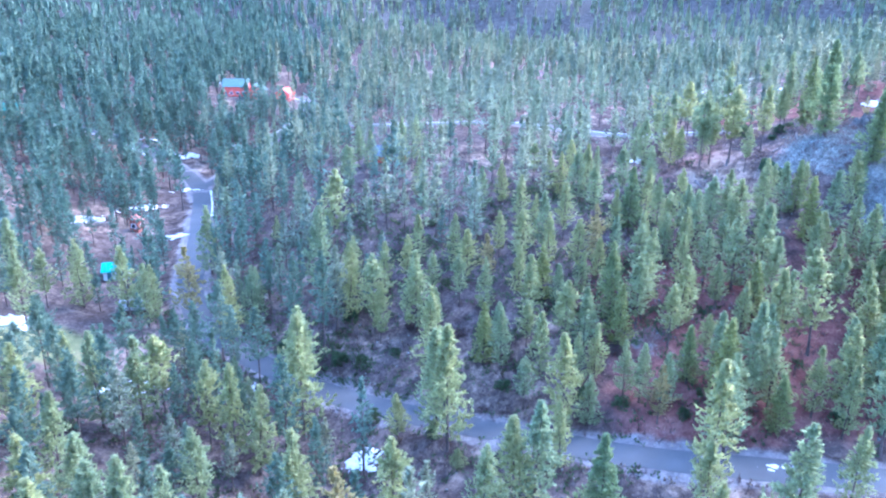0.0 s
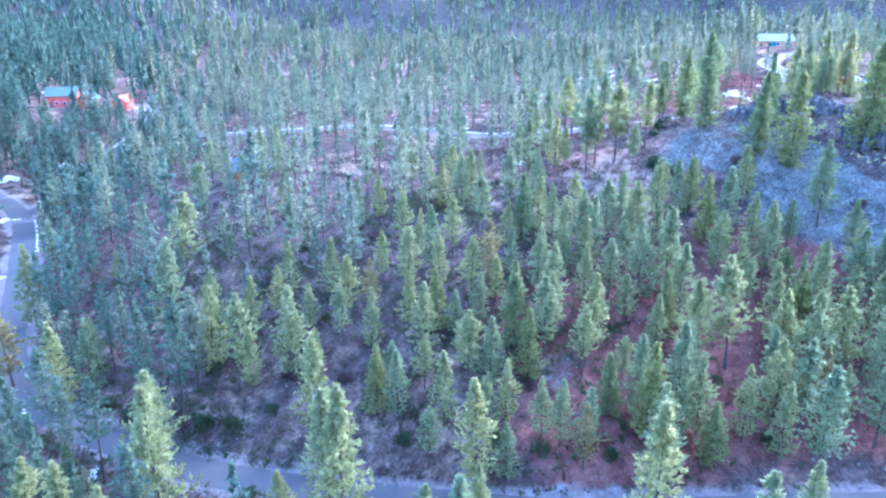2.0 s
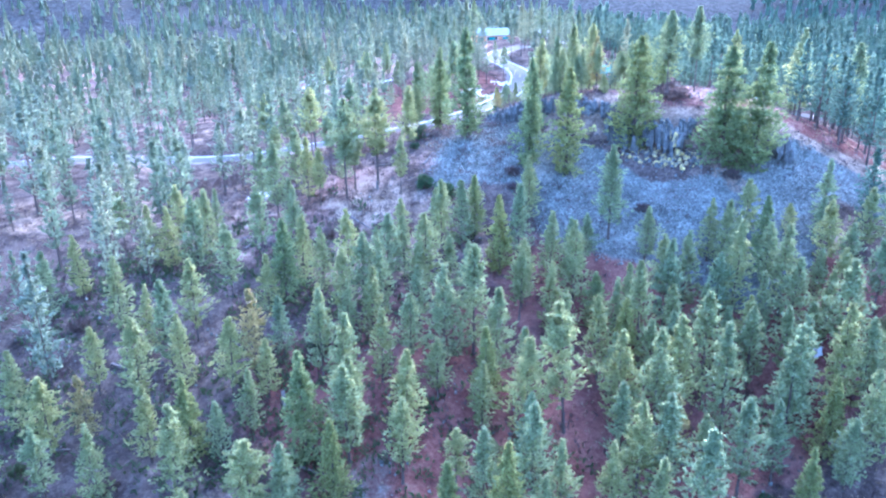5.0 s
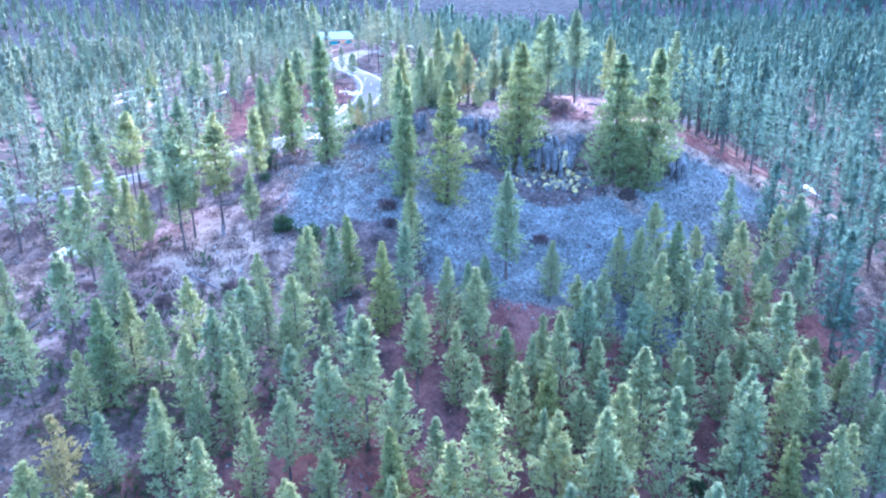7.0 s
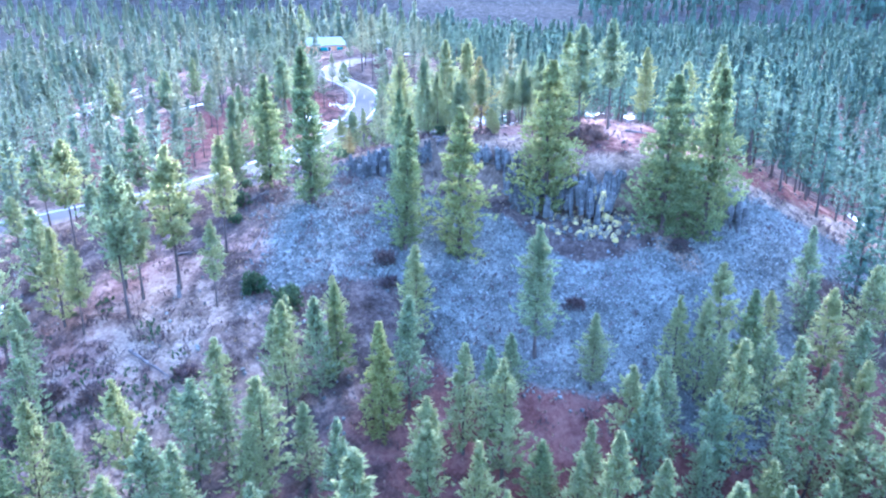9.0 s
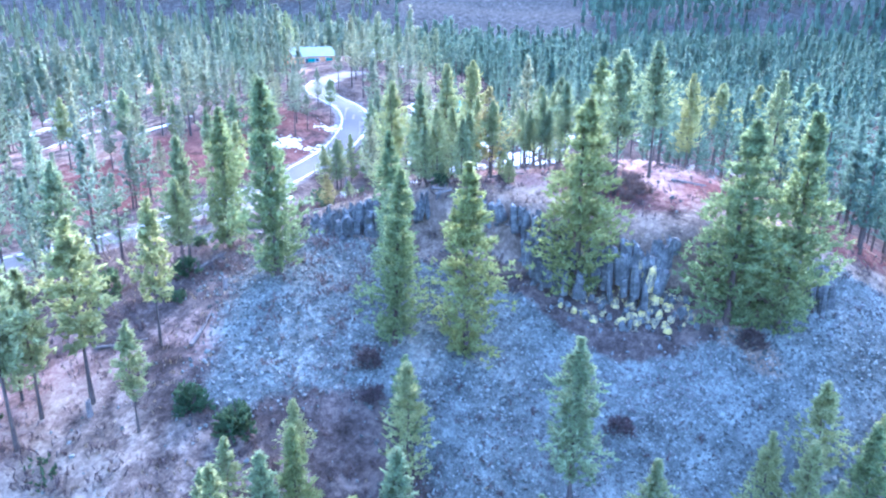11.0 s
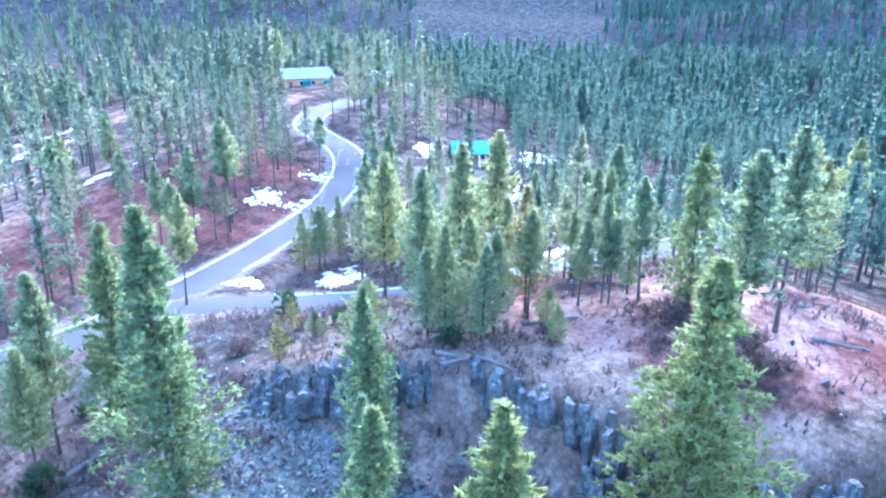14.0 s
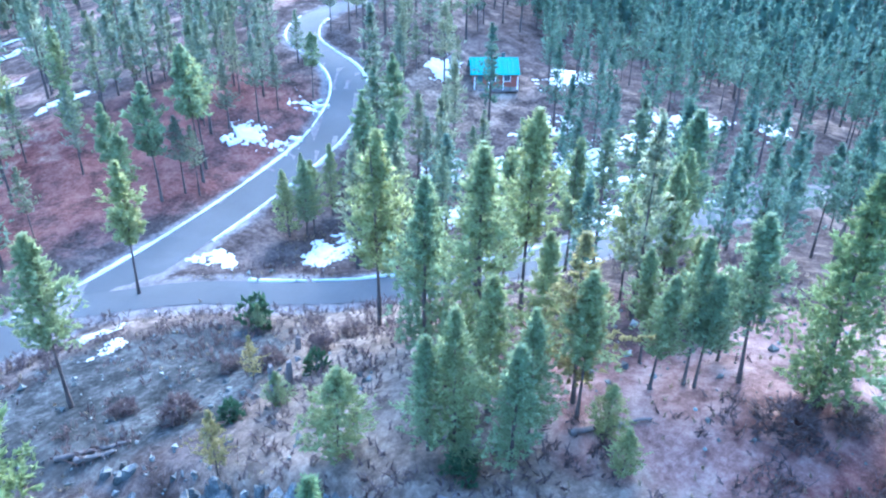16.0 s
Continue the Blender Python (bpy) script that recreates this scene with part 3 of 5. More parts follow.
STANDS.setdefault("trees on the knoll", []).extend([
    ("W", 104.6, 134.7, 19.4), ("t", 123.2, 137.0, 15.5), ("p", 184, 137, 21.9), ("t", 115.4, 137.1, 15.5), ("f", 91.8, 138.7, 18.2), ("f", 121.7, 143.5, 13.1), ("t", 121.1, 147.5, 10.5), ("y", 110.6, 148.5, 3.0), ("t", 119.1, 149.2, 7.4), ("t", 119.0, 149.8, 9.3), ("t", 197.1, 150.6, 18.2), ("y", 112.2, 150.6, 3.4), ("t", 117.3, 151.0, 7.5), ("f", 95.8, 152.2, 14.2), ("t", 112.3, 152.5, 8.9), ("p", 106.8, 152.6, 7.6), ("p", 108.7, 153.0, 8.3), ("t", 119.8, 153.1, 7.8), ("d", 113.2, 153.4, 10.4), ("y", 105.4, 154.4, 2.6), ("p", 106.0, 155.7, 8.9), ("t", 188.9, 155.7, 17.8), ("p", 105.4, 157.0, 7.3), ("t", 128.1, 159.6, 9.8), ("t", 136.1, 159.8, 11.6), ("t", 53.7, 160.3, 10.2), ("p", 24.5, 160.3, 9.9), ("p", 110.3, 160.6, 5.3), ("f", 86.1, 160.7, 20.6), ("t", 72.4, 161.0, 14.5),
])
STANDS.setdefault("trees on the knoll", []).extend([
    ("t", 61.1, 161.1, 13.7), ("y", 102.7, 161.4, 5.7), ("p", 114.2, 161.5, 14.5), ("p", 29.8, 162.8, 11.0), ("t", 122.6, 164.8, 16.1), ("p", 112.6, 164.9, 13.2), ("p", -5.2, 166.2, 10.0), ("d", 98.0, 166.7, 4.5), ("p", 22.2, 169.2, 9.8), ("y", 104.2, 169.9, 2.6), ("t", 80.5, 170.8, 11.0), ("t", -22.4, 170.9, 14.8), ("t", 138.0, 171.4, 13.5), ("t", 61.6, 172.1, 11.1), ("t", 82.9, 173.8, 14.4), ("p", 133.1, 175.2, 14.6), ("t", 117.9, 176.0, 17.0), ("d", 105.8, 176.1, 3.9), ("t", 60.5, 178.4, 16.6), ("t", 72.7, 179.0, 7.5), ("p", 111.9, 185.7, 3.0), ("t", 56.6, 187.2, 10.4), ("t", 74.0, 187.2, 14.6), ("p", -15, 188, 9.0), ("p", -11, 190.5, 13.0), ("p", -19, 191.5, 11.0), ("p", -7, 194, 12.5), ("p", -23, 197, 12.0),
])
STANDS.setdefault("trees on the knoll", []).extend([
    ("p", 138.8, 197.8, 16.2), ("t", 108.6, 204.3, 14.6), ("p", 130.2, 204.6, 9.9), ("p", 131.6, 205.1, 9.5), ("p", 128.3, 205.7, 8.9), ("p", 140.8, 205.8, 15.7), ("p", 136.1, 207.2, 9.5), ("p", 140.5, 208.0, 7.0), ("t", 67.4, 208.4, 13.3), ("t", 152.4, 213.1, 15.8), ("p", 144.8, 214.5, 3.3), ("t", 64.2, 215.0, 14.5), ("p", 137.7, 216.2, 3.4), ("t", 114.2, 218.5, 12.4), ("t", 120.3, 223.0, 15.5), ("t", 126.8, 223.9, 18.3), ("t", 115.9, 225.8, 12.9), ("t", 128.9, 226.8, 16.0), ("t", 152.7, 233.9, 10.5), ("p", 175.9, 238, 6.3), ("t", 117.0, 240.8, 10.6), ("t", 107, 241, 14.7), ("t", 121, 254.8, 13.7),
])

STANDS.setdefault("trees on the slope", []).extend([
    ("p", 34.2, 76.3, 17.9), ("p", 66.3, 94.6, 16.2), ("p", 55.8, 117.2, 15.6), ("p", 90.6, 85.4, 15.9), ("p", 72.1, 95.9, 15.4), ("p", 18.3, 91.8, 15.3), ("p", 97.9, 89.9, 15.8), ("p", 92.3, 103.3, 15.6), ("p", 67.0, 141.0, 7.6), ("p", 73.4, 140.7, 6.4),
    ("p", -17.4, 135.7, 11.5), ("p", -19.6, 141.0, 7.4), ("p", -39.0, 163.0, 6.6), ("p", -29.5, 162.2, 6.0), ("p", -23.7, 116.2, 11.3), ("p", -33.9, 106.4, 9.5), ("p", 32.1, 70.9, 11.1), ("p", 81.7, 87.1, 16.0),
])
STANDS.setdefault("trees on the knoll", []).extend([
    ("t", 95.8, 186.2, 14.6), ("f", 87.7, 173.0, 16.5), ("t", 64.8, 159.2, 17.0), ("p", 91.8, 148.6, 11.2), ("t", 116.6, 169.2, 12.4), ("t", 123.0, 169.9, 14.6), ("t", 128.6, 156.6, 11.2), ("t", 132.7, 160.7, 11.6), ("p", 138.3, 139.2, 12.6), ("p", 150.0, 131.7, 17.6),
    ("p", 126.5, 153.6, 6.6), ("p", 122.9, 149.6, 6.3), ("t", 119.6, 171.5, 11.5), ("p", 109.5, 156.5, 8.4), ("p", 114.8, 157.0, 9.2), ("t", 140.9, 161.8, 15.0), ("t", 111.3, 250.8, 13.2), ("t", 98.5, 249.6, 14.0), ("t", 185.2, 294.2, 17.0),
])


rng = np.random.default_rng(11)
placed = []


def plant(kind, x, y, tall, group):
    if 80 < x < 142 and 112 < y < 190:
        kind = {"p": "P", "f": "F", "t": "T"}.get(kind, kind)
    pool = KINDS[kind]
    proto = pool[int(rng.integers(len(pool)))]
    s = tall / 16.0
    wide = s * rng.uniform(0.9, 1.12) * (1.0 if tall > 9 else 1.15)
    m = Matrix.LocRotScale((x, y, float(height(x, y)[0])), Euler((rng.normal(0, 0.02), rng.normal(0, 0.02), rng.uniform(0, 6.28))), (wide, wide, s))
    ob = copy_thing(proto, m)
    tagged(ob, group=group)
    placed.append((x, y))


for group, rows in STANDS.items():
    for kind, x, y, tall in rows:
        plant(kind, x, y, tall, group)


def density(x, y):
    """Trees on a square metre."""
    s, a = line_distance(CLIFF, x, y)
    d = np.where(x < -30, 0.034, 0.020)
    d = np.where((y > 105) & (x < 24) & (x > -30) & (y < 175), 0.017, d)
    d = np.where((x > 22) & (x < 112) & (y > 86) & (y < 142), 0.020, d)
    d = np.where((x > 34) & (x < 78) & (y > 146) & (y < 180), 0.005, d)
    d = np.where((x > 40) & (x < 110) & (y > 180) & (y < 206), 0.016, d)
    d = np.where((s > -13) & (s < 22) & (a > 0.15) & (a < 0.74), 0.0, d)
    d = np.where((x > 120) & (y > 165) & (y < 215), 0.014, d)
    d = np.where((x > -30) & (y > 190) & (x < 200) & (y > 206), 0.018, d)
    d = np.where((x > 92) & (s < -3) & (y < 112), 0.040, d)
    d = np.where((y < 78) & (x < 70), 0.018, d)
    d = np.where((x < -20) & (y < 112), 0.030, d)
    d = np.where((x > 128) & (x < 180) & (y > 222) & (y < 280), 0.03, d)
    d = np.where((x > 84) & (x < 128) & (y > 172) & (y < 205), 0.0, d)
    d = np.where((x < -62) & (y > 150), 0.026, d)
    d = np.where((x > 122) & (y < 160) & ((s > 2) | (a > 0.93)) & (a > 0.74), 0.034, d)
    d = np.where((x > 146) & (y > 150), 0.032, d)
    d = np.where((x > 62) & (x < 100) & (y > 136) & (y < 172), 0.0, d)
    d = np.where((x > -28) & (x < 75) & (y < 84 - 0.45 * np.minimum(x - 30, 0)) & (y > 60), 0.005, d)
    d *= 1 - np.clip(talus(x, y) * 2, 0, 1)
    for cx, cy, r in CLEARINGS:
        d = np.where(np.hypot(x - cx, y - cy) < r, 0, d)
    return d


def scatter(count, xr, yr, apart, dens_scale=1.0):
    """Free places for trees, kept apart from one another and from the roads."""
    x, y = rng.uniform(*xr, count), rng.uniform(*yr, count)
    area = (xr[1] - xr[0]) * (yr[1] - yr[0])
    keep = rng.uniform(0, 1, count) < density(x, y) * dens_scale * area / count
    x, y = x[keep], y[keep]
    g = road_gap(x, y) > 2.2
    x, y = x[g], y[g]
    out = []
    have = np.array(placed) if placed else np.zeros((0, 2))
    for px, py in zip(x, y):
        if len(have) and np.min(np.hypot(have[:, 0] - px, have[:, 1] - py)) < apart:
            continue
        have = np.vstack([have, (px, py)])
        out.append((px, py))
    return out


# The nearest slope is planted tree by tree; woods beyond are one mass each.
left = 390 - len(placed)
spots = scatter(16000, (-95, 150), (50, 172), 3.2, 1.7)
order = sorted(range(len(spots)), key=lambda k: abs(spots[k][0] - 50) + abs(spots[k][1] - 105))
for k in order[:left]:
    px, py = spots[k]
    kind = "p" if rng.uniform() < 0.8 else ("f" if rng.uniform() < 0.6 else ("d" if rng.uniform() < 0.2 else "y"))
    plant(kind, px, py, rng.uniform(7.5, 14) if kind != "y" else rng.uniform(2.5, 5), "trees on the slope")
woods_mid = [spots[k] for k in order[left:]] + scatter(8000, (-62, 96), (172, 250), 3.4, 1.25)
for proto in (p for pool in KINDS.values() for p in pool):
    for o in (proto, *proto.children):
        bpy.data.objects.remove(o)


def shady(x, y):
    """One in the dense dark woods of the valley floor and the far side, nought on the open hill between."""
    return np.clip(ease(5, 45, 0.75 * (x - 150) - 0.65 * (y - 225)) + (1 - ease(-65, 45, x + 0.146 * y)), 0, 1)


def wood(name, label, spots, tall_range, variants, mats):
    """Many trees joined into one mass; only dense woods get the last two, shade-darkened greens."""
    vs, fs, slots, base = [], [], [], 0
    xs, ys = np.array([s[0] for s in spots]), np.array([s[1] for s in spots])
    z, dim = height(xs, ys), shady(xs, ys)
    for px, py, pz, dk in zip(xs, ys, z, dim):
        v, f, sl = variants[int(rng.integers(len(variants)))]
        s = rng.uniform(*tall_range) / 16.0 * rng.choice((0.7, 0.9, 1.0, 1.0, 1.08))
        a = rng.uniform(0, 6.28)
        w = s * rng.uniform(0.8, 1.15)
        c, d = math.cos(a) * w, math.sin(a) * w
        vs.append(np.stack([v[:, 0] * c - v[:, 1] * d + px, v[:, 0] * d + v[:, 1] * c + py, v[:, 2] * s + pz], -1))
        fs.append(f + base)
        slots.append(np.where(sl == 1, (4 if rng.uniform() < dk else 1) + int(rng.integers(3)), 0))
        base += len(v)
    return tagged(new(name, plain_mesh(name, np.concatenate(vs), np.concatenate(fs), mats, slots=np.concatenate(slots))), label, "trees", kind="stuff")


def skirts(seed, tall=16.0, bare=0.1, spread=0.15, tiers=8, points=6, ragged=0.3):
    """A conifer's crown seen from afar: ragged skirts of boughs, one above another, up to a pointed tip."""
    r = np.random.default_rng(seed)
    vs, fs, base = [], [], 0
    for k in range(tiers):
        u = k / tiers
        z0 = tall * (bare + (1 - bare) * (u + r.normal(0, 0.012)))
        rad = spread * tall * (0.72 + 0.28 * min(1, u / 0.2)) * (1 - u) ** 0.85 * r.uniform(1 - 0.6 * ragged, 1 + 0.4 * ragged) + 0.15
        n = 2 * points
        a = np.arange(n) * 2 * math.pi / n + r.uniform(0, 6.28) + r.normal(0, 0.12, n)
        q = rad * np.where(np.arange(n) % 2, r.uniform(0.45, 0.7, n), r.uniform(0.8, 1.0 + ragged, n))
        off = r.normal(0, 0.10 * rad, 2)
        tip = min(tall, z0 + tall * (1 - bare) / tiers * r.uniform(1.3, 1.8)) if k < tiers - 1 else tall
        rim = np.stack([off[0] + q * np.cos(a), off[1] + q * np.sin(a), z0 + 0.10 * q + r.normal(0, 0.18, n)], -1)
        vs.append(np.vstack([rim, [(off[0] * 0.4, off[1] * 0.4, tip)]]))
        i = np.arange(n)
        fs.append(np.stack([i, (i + 1) % n, np.full(n, n)], -1) + base)
        base += n + 1
    return np.concatenate(vs), np.concatenate(fs)


def variant(seed, stem, sides, rings, crown=None, **shape):
    """One tree's corners and faces; blades over skirts where both are given."""
    tv, tf = trunk_arrays(seed, 16.0, stem, sides, rings)
    cv, cf = skirts(seed, **crown) if crown else crown_arrays(seed, **shape)
    if crown and shape:
        bv, bf = crown_arrays(seed, bare=crown["bare"], spread=crown["spread"] * 1.4, **shape)
        cv, cf = np.concatenate([cv, bv]), np.concatenate([cf, bf + len(cv)])
    return np.concatenate([tv, cv]), np.concatenate([tf, cf + len(tv)]), np.r_[np.zeros(len(tf), int), np.ones(len(cf), int)]


MID = [variant(100 + i, 0.17, 4, 2, bare=0.10 + 0.05 * i, spread=0.150 + 0.012 * (i % 3), limbs=58, tufts=3, per=2, length=1.1, width=0.26, full=0.25, ragged=0.5) for i in range(5)]
CLOSE = [variant(110 + i, 0.16, 5, 3, bare=0.16 + 0.07 * i, spread=0.140 + 0.01 * i, limbs=85, tufts=4, per=3, length=0.80, width=0.15, full=0.22, ragged=0.5) for i in range(5)]
LOW = [variant(120 + i, 0.2, 3, 2, dict(bare=0.08 + 0.05 * i, spread=0.105 + 0.012 * (i % 3), tiers=5, points=4, ragged=0.4), limbs=30, tufts=2, per=2, length=1.5, width=0.42, full=0.22, ragged=0.45) for i in range(5)]
FAR = [variant(140 + i, 0.25, 3, 2, dict(bare=0.06 + 0.04 * i, spread=0.135, tiers=4, points=4, ragged=0.4)) for i in range(4)]
GREENS = [bark, grove_needles, grove_green, grove_hazed, grove_shaded, grove_teal, grove_shaded]


def beyond(count, r0, r1, per_m2, thin):
    """Places in a ring round the walk, over the ground that comes into sight."""
    a = rng.uniform(radians(-60), radians(100), count)
    r = np.sqrt(rng.uniform(r0 * r0, r1 * r1, count))
    x, y = 40 + r * np.sin(a), 110 + r * np.cos(a)
    area = 0.5 * radians(160) * (r1 * r1 - r0 * r0)
    open_ground = 0.62 + 0.5 * np.sin(x / 47 + 2 + 0.6 * np.sin(y / 31)) * np.sin(y / 39 + np.sin(x / 53)) + 0.5 * np.sin(x / 17 + np.sin(y / 14)) * np.sin(y / 19 + 1)
    share = np.maximum(np.clip(open_ground, thin, 1.1), 1.1 * shady(x, y))
    # A bare slope on the far side of the valley, seen over the tops.
    share *= 1 - ease(40, 48, np.degrees(a)) * (1 - ease(57, 63, np.degrees(a))) * ease(430, 520, r)
    keep = rng.uniform(0, 1, count) < share * per_m2 * area / count
    return x[keep], y[keep]


x, y = beyond(40000, 60, 235, 0.032, 0.3)
xa, ya = rng.uniform(-190, -40, 1500), rng.uniform(150, 330, 1500)
xa, ya = xa[np.hypot(xa - 40, ya - 110) < 235], ya[np.hypot(xa - 40, ya - 110) < 235]
x, y = np.r_[x, xa[:500]], np.r_[y, ya[:500]]
out = ~((x > 146) & (y < 255) & (y > 95)) & ~((x > -95) & (x < 150) & (y > 50) & (y < 172)) & ~((x > -62) & (x < 96) & (y > 170) & (y < 250))
x, y = x[out], y[out]
ok = (road_gap(x, y) > 2.5) & (rng.uniform(0, 0.020, len(x)) < density(x, y)) & (y > 30)
woods_mid += list(zip(x[ok], y[ok]))
have = np.array(placed)
woods_mid += scatter(9000, (146, 290), (95, 255), 3.0, 0.9)
woods_mid = [s for s in woods_mid if np.min(np.hypot(have[:, 0] - s[0], have[:, 1] - s[1])) > 3.0]
close_by = [s for s in woods_mid if (100 < s[0] < 215 and 150 < s[1] < 262) or (s[0] < -15 and s[1] < 135)]
woods_mid = [s for s in woods_mid if not ((100 < s[0] < 215 and 150 < s[1] < 262) or (s[0] < -15 and s[1] < 135))]
wood("pine_wood", "pine wood close to the roads, trunks and branches clear to see", close_by, (9.5, 18), CLOSE, GREENS)
wood("pine_wood", "mixed pine wood round the knoll and along the roads", woods_mid, (9.5, 18), MID, GREENS)
x, y = beyond(40000, 235, 480, 0.019, 0.3)
ok = np.min([np.hypot(x - cx, y - cy) - r for cx, cy, r in CLEARINGS], axis=0) > 0
ok &= np.min([t.near(x, y)[0] for t in TRACKS], axis=0) > 5
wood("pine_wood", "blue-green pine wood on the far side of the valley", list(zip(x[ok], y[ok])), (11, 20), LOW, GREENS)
xb, yb = rng.uniform(-160, 330, 700), rng.uniform(-90, 48, 700)
ok = road_gap(xb, yb) > 4
wood("pine_wood", "pine wood behind the valley road", list(zip(xb[ok], yb[ok])), (9, 16), LOW, GREENS)
x, y = beyond(60000, 480, 1300, 0.0075, 0.4)
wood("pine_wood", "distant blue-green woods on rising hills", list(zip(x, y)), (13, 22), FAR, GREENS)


# ---- the cliff and its stones ----
def at_height(x, y):
    return float(height(x, y)[0])


def prism(seed, sides=6, rough=0.16):
    """A rough unit rock column from nought to one, wider at its foot, with a slanting top."""
    r = np.random.default_rng(seed)
    a = np.arange(sides) * 2 * math.pi / sides + r.uniform(-0.25, 0.25, sides)
    rad = r.uniform(0.8, 1.15, sides)
    low = np.stack([np.cos(a) * rad * 1.1, np.sin(a) * rad * 1.1, np.full(sides, 0.0)], -1)
    mid = np.stack([np.cos(a) * rad * r.uniform(0.85, 1.1), np.sin(a) * rad * 0.95, 0.55 + r.normal(0, rough * 0.6, sides)], -1)
    top = np.stack([np.cos(a) * rad * 0.72, np.sin(a) * rad * 0.72, 1 + r.normal(0, rough * 0.5, sides)], -1)
    v = np.concatenate([low, mid, top, [(0.1 * r.normal(), 0.1 * r.normal(), 1.06)]])
    f = []
    for k in range(sides):
        j = (k + 1) % sides
        f += [(k, j, sides + j), (k, sides + j, sides + k), (sides + k, sides + j, 2 * sides + j), (sides + k, 2 * sides + j, 2 * sides + k), (2 * sides + k, 2 * sides + j, 3 * sides)]
    return v, np.array(f)


cliff = tagged(new("cliff"), "broken dark basalt cliff below the knoll's edge", "cliff", kind="structure")
COLUMNS = [plain_mesh("rock_column", *prism(300 + i), [basalt]) for i in range(8)]
LICHEN = [plain_mesh("rock_column", *prism(320 + i), [lichen]) for i in range(8)]
rng = np.random.default_rng(21)
edge_line = smooth_line(CLIFF, 0.55)
way = np.gradient(edge_line, axis=0)
outward = np.stack([way[:, 1], -way[:, 0]], -1) / np.hypot(way[:, 0], way[:, 1])[:, None]
count = len(edge_line)
blocks = []
for row, set_out in enumerate((0.1, 0.5, 0.95, 1.45, 2.0, 2.6)):
    for k in range(int(count * 0.14), int(count * 0.70)):
        bay = math.sin(k * 0.13) + 0.6 * math.sin(k * 0.37 + 1)
        p = edge_line[k] + outward[k] * (set_out + 0.5 * bay + rng.normal(0, 0.3)) + rng.normal(0, 0.2, 2)
        if bay < -1.0 + 0.3 * row or rng.uniform() < 0.10 + 0.07 * row:
            continue
        front = at_height(*(p + outward[k] * 0.9))
        top = at_height(*(p - outward[k] * (1.4 + set_out))) - rng.uniform(-0.25, 0.5) - row * rng.uniform(0.2, 0.75)
        high = min(top - front + 0.7, rng.uniform(1.6, 3.2))
        if high < 1.1:
            continue
        blocks.append((p, top - high, high, rng.uniform(0.20, 0.62)))
near = sorted(blocks, key=lambda q: abs(q[0][0] - 106) + abs(q[0][1] - 142))
for p, foot, high, w in near[:300]:
    yellow = np.hypot(p[0] - 109.5, p[1] - 131) < 6 and rng.uniform() < 0.12
    ob = new("rock_column", (LICHEN if yellow else COLUMNS)[int(rng.integers(8))])
    ob.parent = cliff
    ob.matrix_basis = Matrix.LocRotScale((p[0], p[1], foot), Euler((rng.normal(0, 0.12), rng.normal(0, 0.12), rng.uniform(0, 6))), (w, w * rng.uniform(0.7, 1.3), high))
for k in range(150):
    u, out = rng.uniform(-6, 6), rng.uniform(0.6, 4.6)
    i = int(np.argmin(np.hypot(edge_line[:, 0] - 109.5, edge_line[:, 1] - 131)) + u / 0.55)
    p = edge_line[i] + outward[i] * out
    ob = new("lichen_stone", (LICHEN if rng.uniform() < 0.6 else COLUMNS)[int(rng.integers(8))])
    ob.parent = cliff
    w = rng.uniform(0.2, 0.45)
    ob.matrix_basis = Matrix.LocRotScale((p[0], p[1], at_height(*p) - 0.3), Euler((rng.normal(0, 0.3), rng.normal(0, 0.3), rng.uniform(0, 6))), (w, w * rng.uniform(0.7, 1.3), rng.uniform(0.4, 0.95)))
vs, fs, base = [], [], 0
for k, (p, foot, high, w) in enumerate(near[300:]):
    v, f = prism(300 + k % 8)
    vs.append(v * (w, w, high) + (p[0], p[1], foot))
    fs.append(f + base)
    base += len(v)
if vs:
    rest = tagged(new("rock_face", plain_mesh("rock_face", np.concatenate(vs), np.concatenate(fs), [basalt])), kind="stuff")
    rest.parent = cliff


def stones(name, label, xy, sizes, mat, sunk=0.25):
    """Many angular stones lying on the ground, joined."""
    r = np.random.default_rng(33)
    octa = np.array([(1, 0, 0), (0, 1, 0), (-1, 0, 0), (0, -1, 0), (0, 0, 1), (0, 0, -1)], float)
    tri = np.array([(0, 1, 4), (1, 2, 4), (2, 3, 4), (3, 0, 4), (1, 0, 5), (2, 1, 5), (3, 2, 5), (0, 3, 5)])
    n = len(xy)
    z = height(xy[:, 0], xy[:, 1])
    q = r.normal(size=(n, 3, 3))
    q, _ = np.linalg.qr(q)
    shape = octa[None] * r.uniform(0.55, 1.2, (n, 6, 1)) * sizes[:, None, None] * np.array([1, 1, 0.8])
    v = np.einsum("nij,nkj->nki", q, shape) + np.c_[xy, z + sizes * sunk][:, None, :]
    f = (tri[None] + (np.arange(n) * 6)[:, None, None]).reshape(-1, 3)
    return tagged(new(name, plain_mesh(name, v.reshape(-1, 3), f, [mat])), label, "stones", kind="stuff")


xy = np.stack([rng.uniform(58, 165, 95000), rng.uniform(92, 178, 95000)], -1)
xy = xy[rng.uniform(0, 1, len(xy)) < talus(xy[:, 0], xy[:, 1]) * 1.1]
stones("talus_stones", "slope of loose blue-grey basalt stones", xy, 0.11 + 0.20 * rng.uniform(0, 1, len(xy)) ** 2.5, talus_stone)
s, a = line_distance(CLIFF, xy[:, 0], xy[:, 1])
xy = np.stack([rng.uniform(75, 150, 2600), rng.uniform(98, 182, 2600)], -1)
s, a = line_distance(CLIFF, xy[:, 0], xy[:, 1])
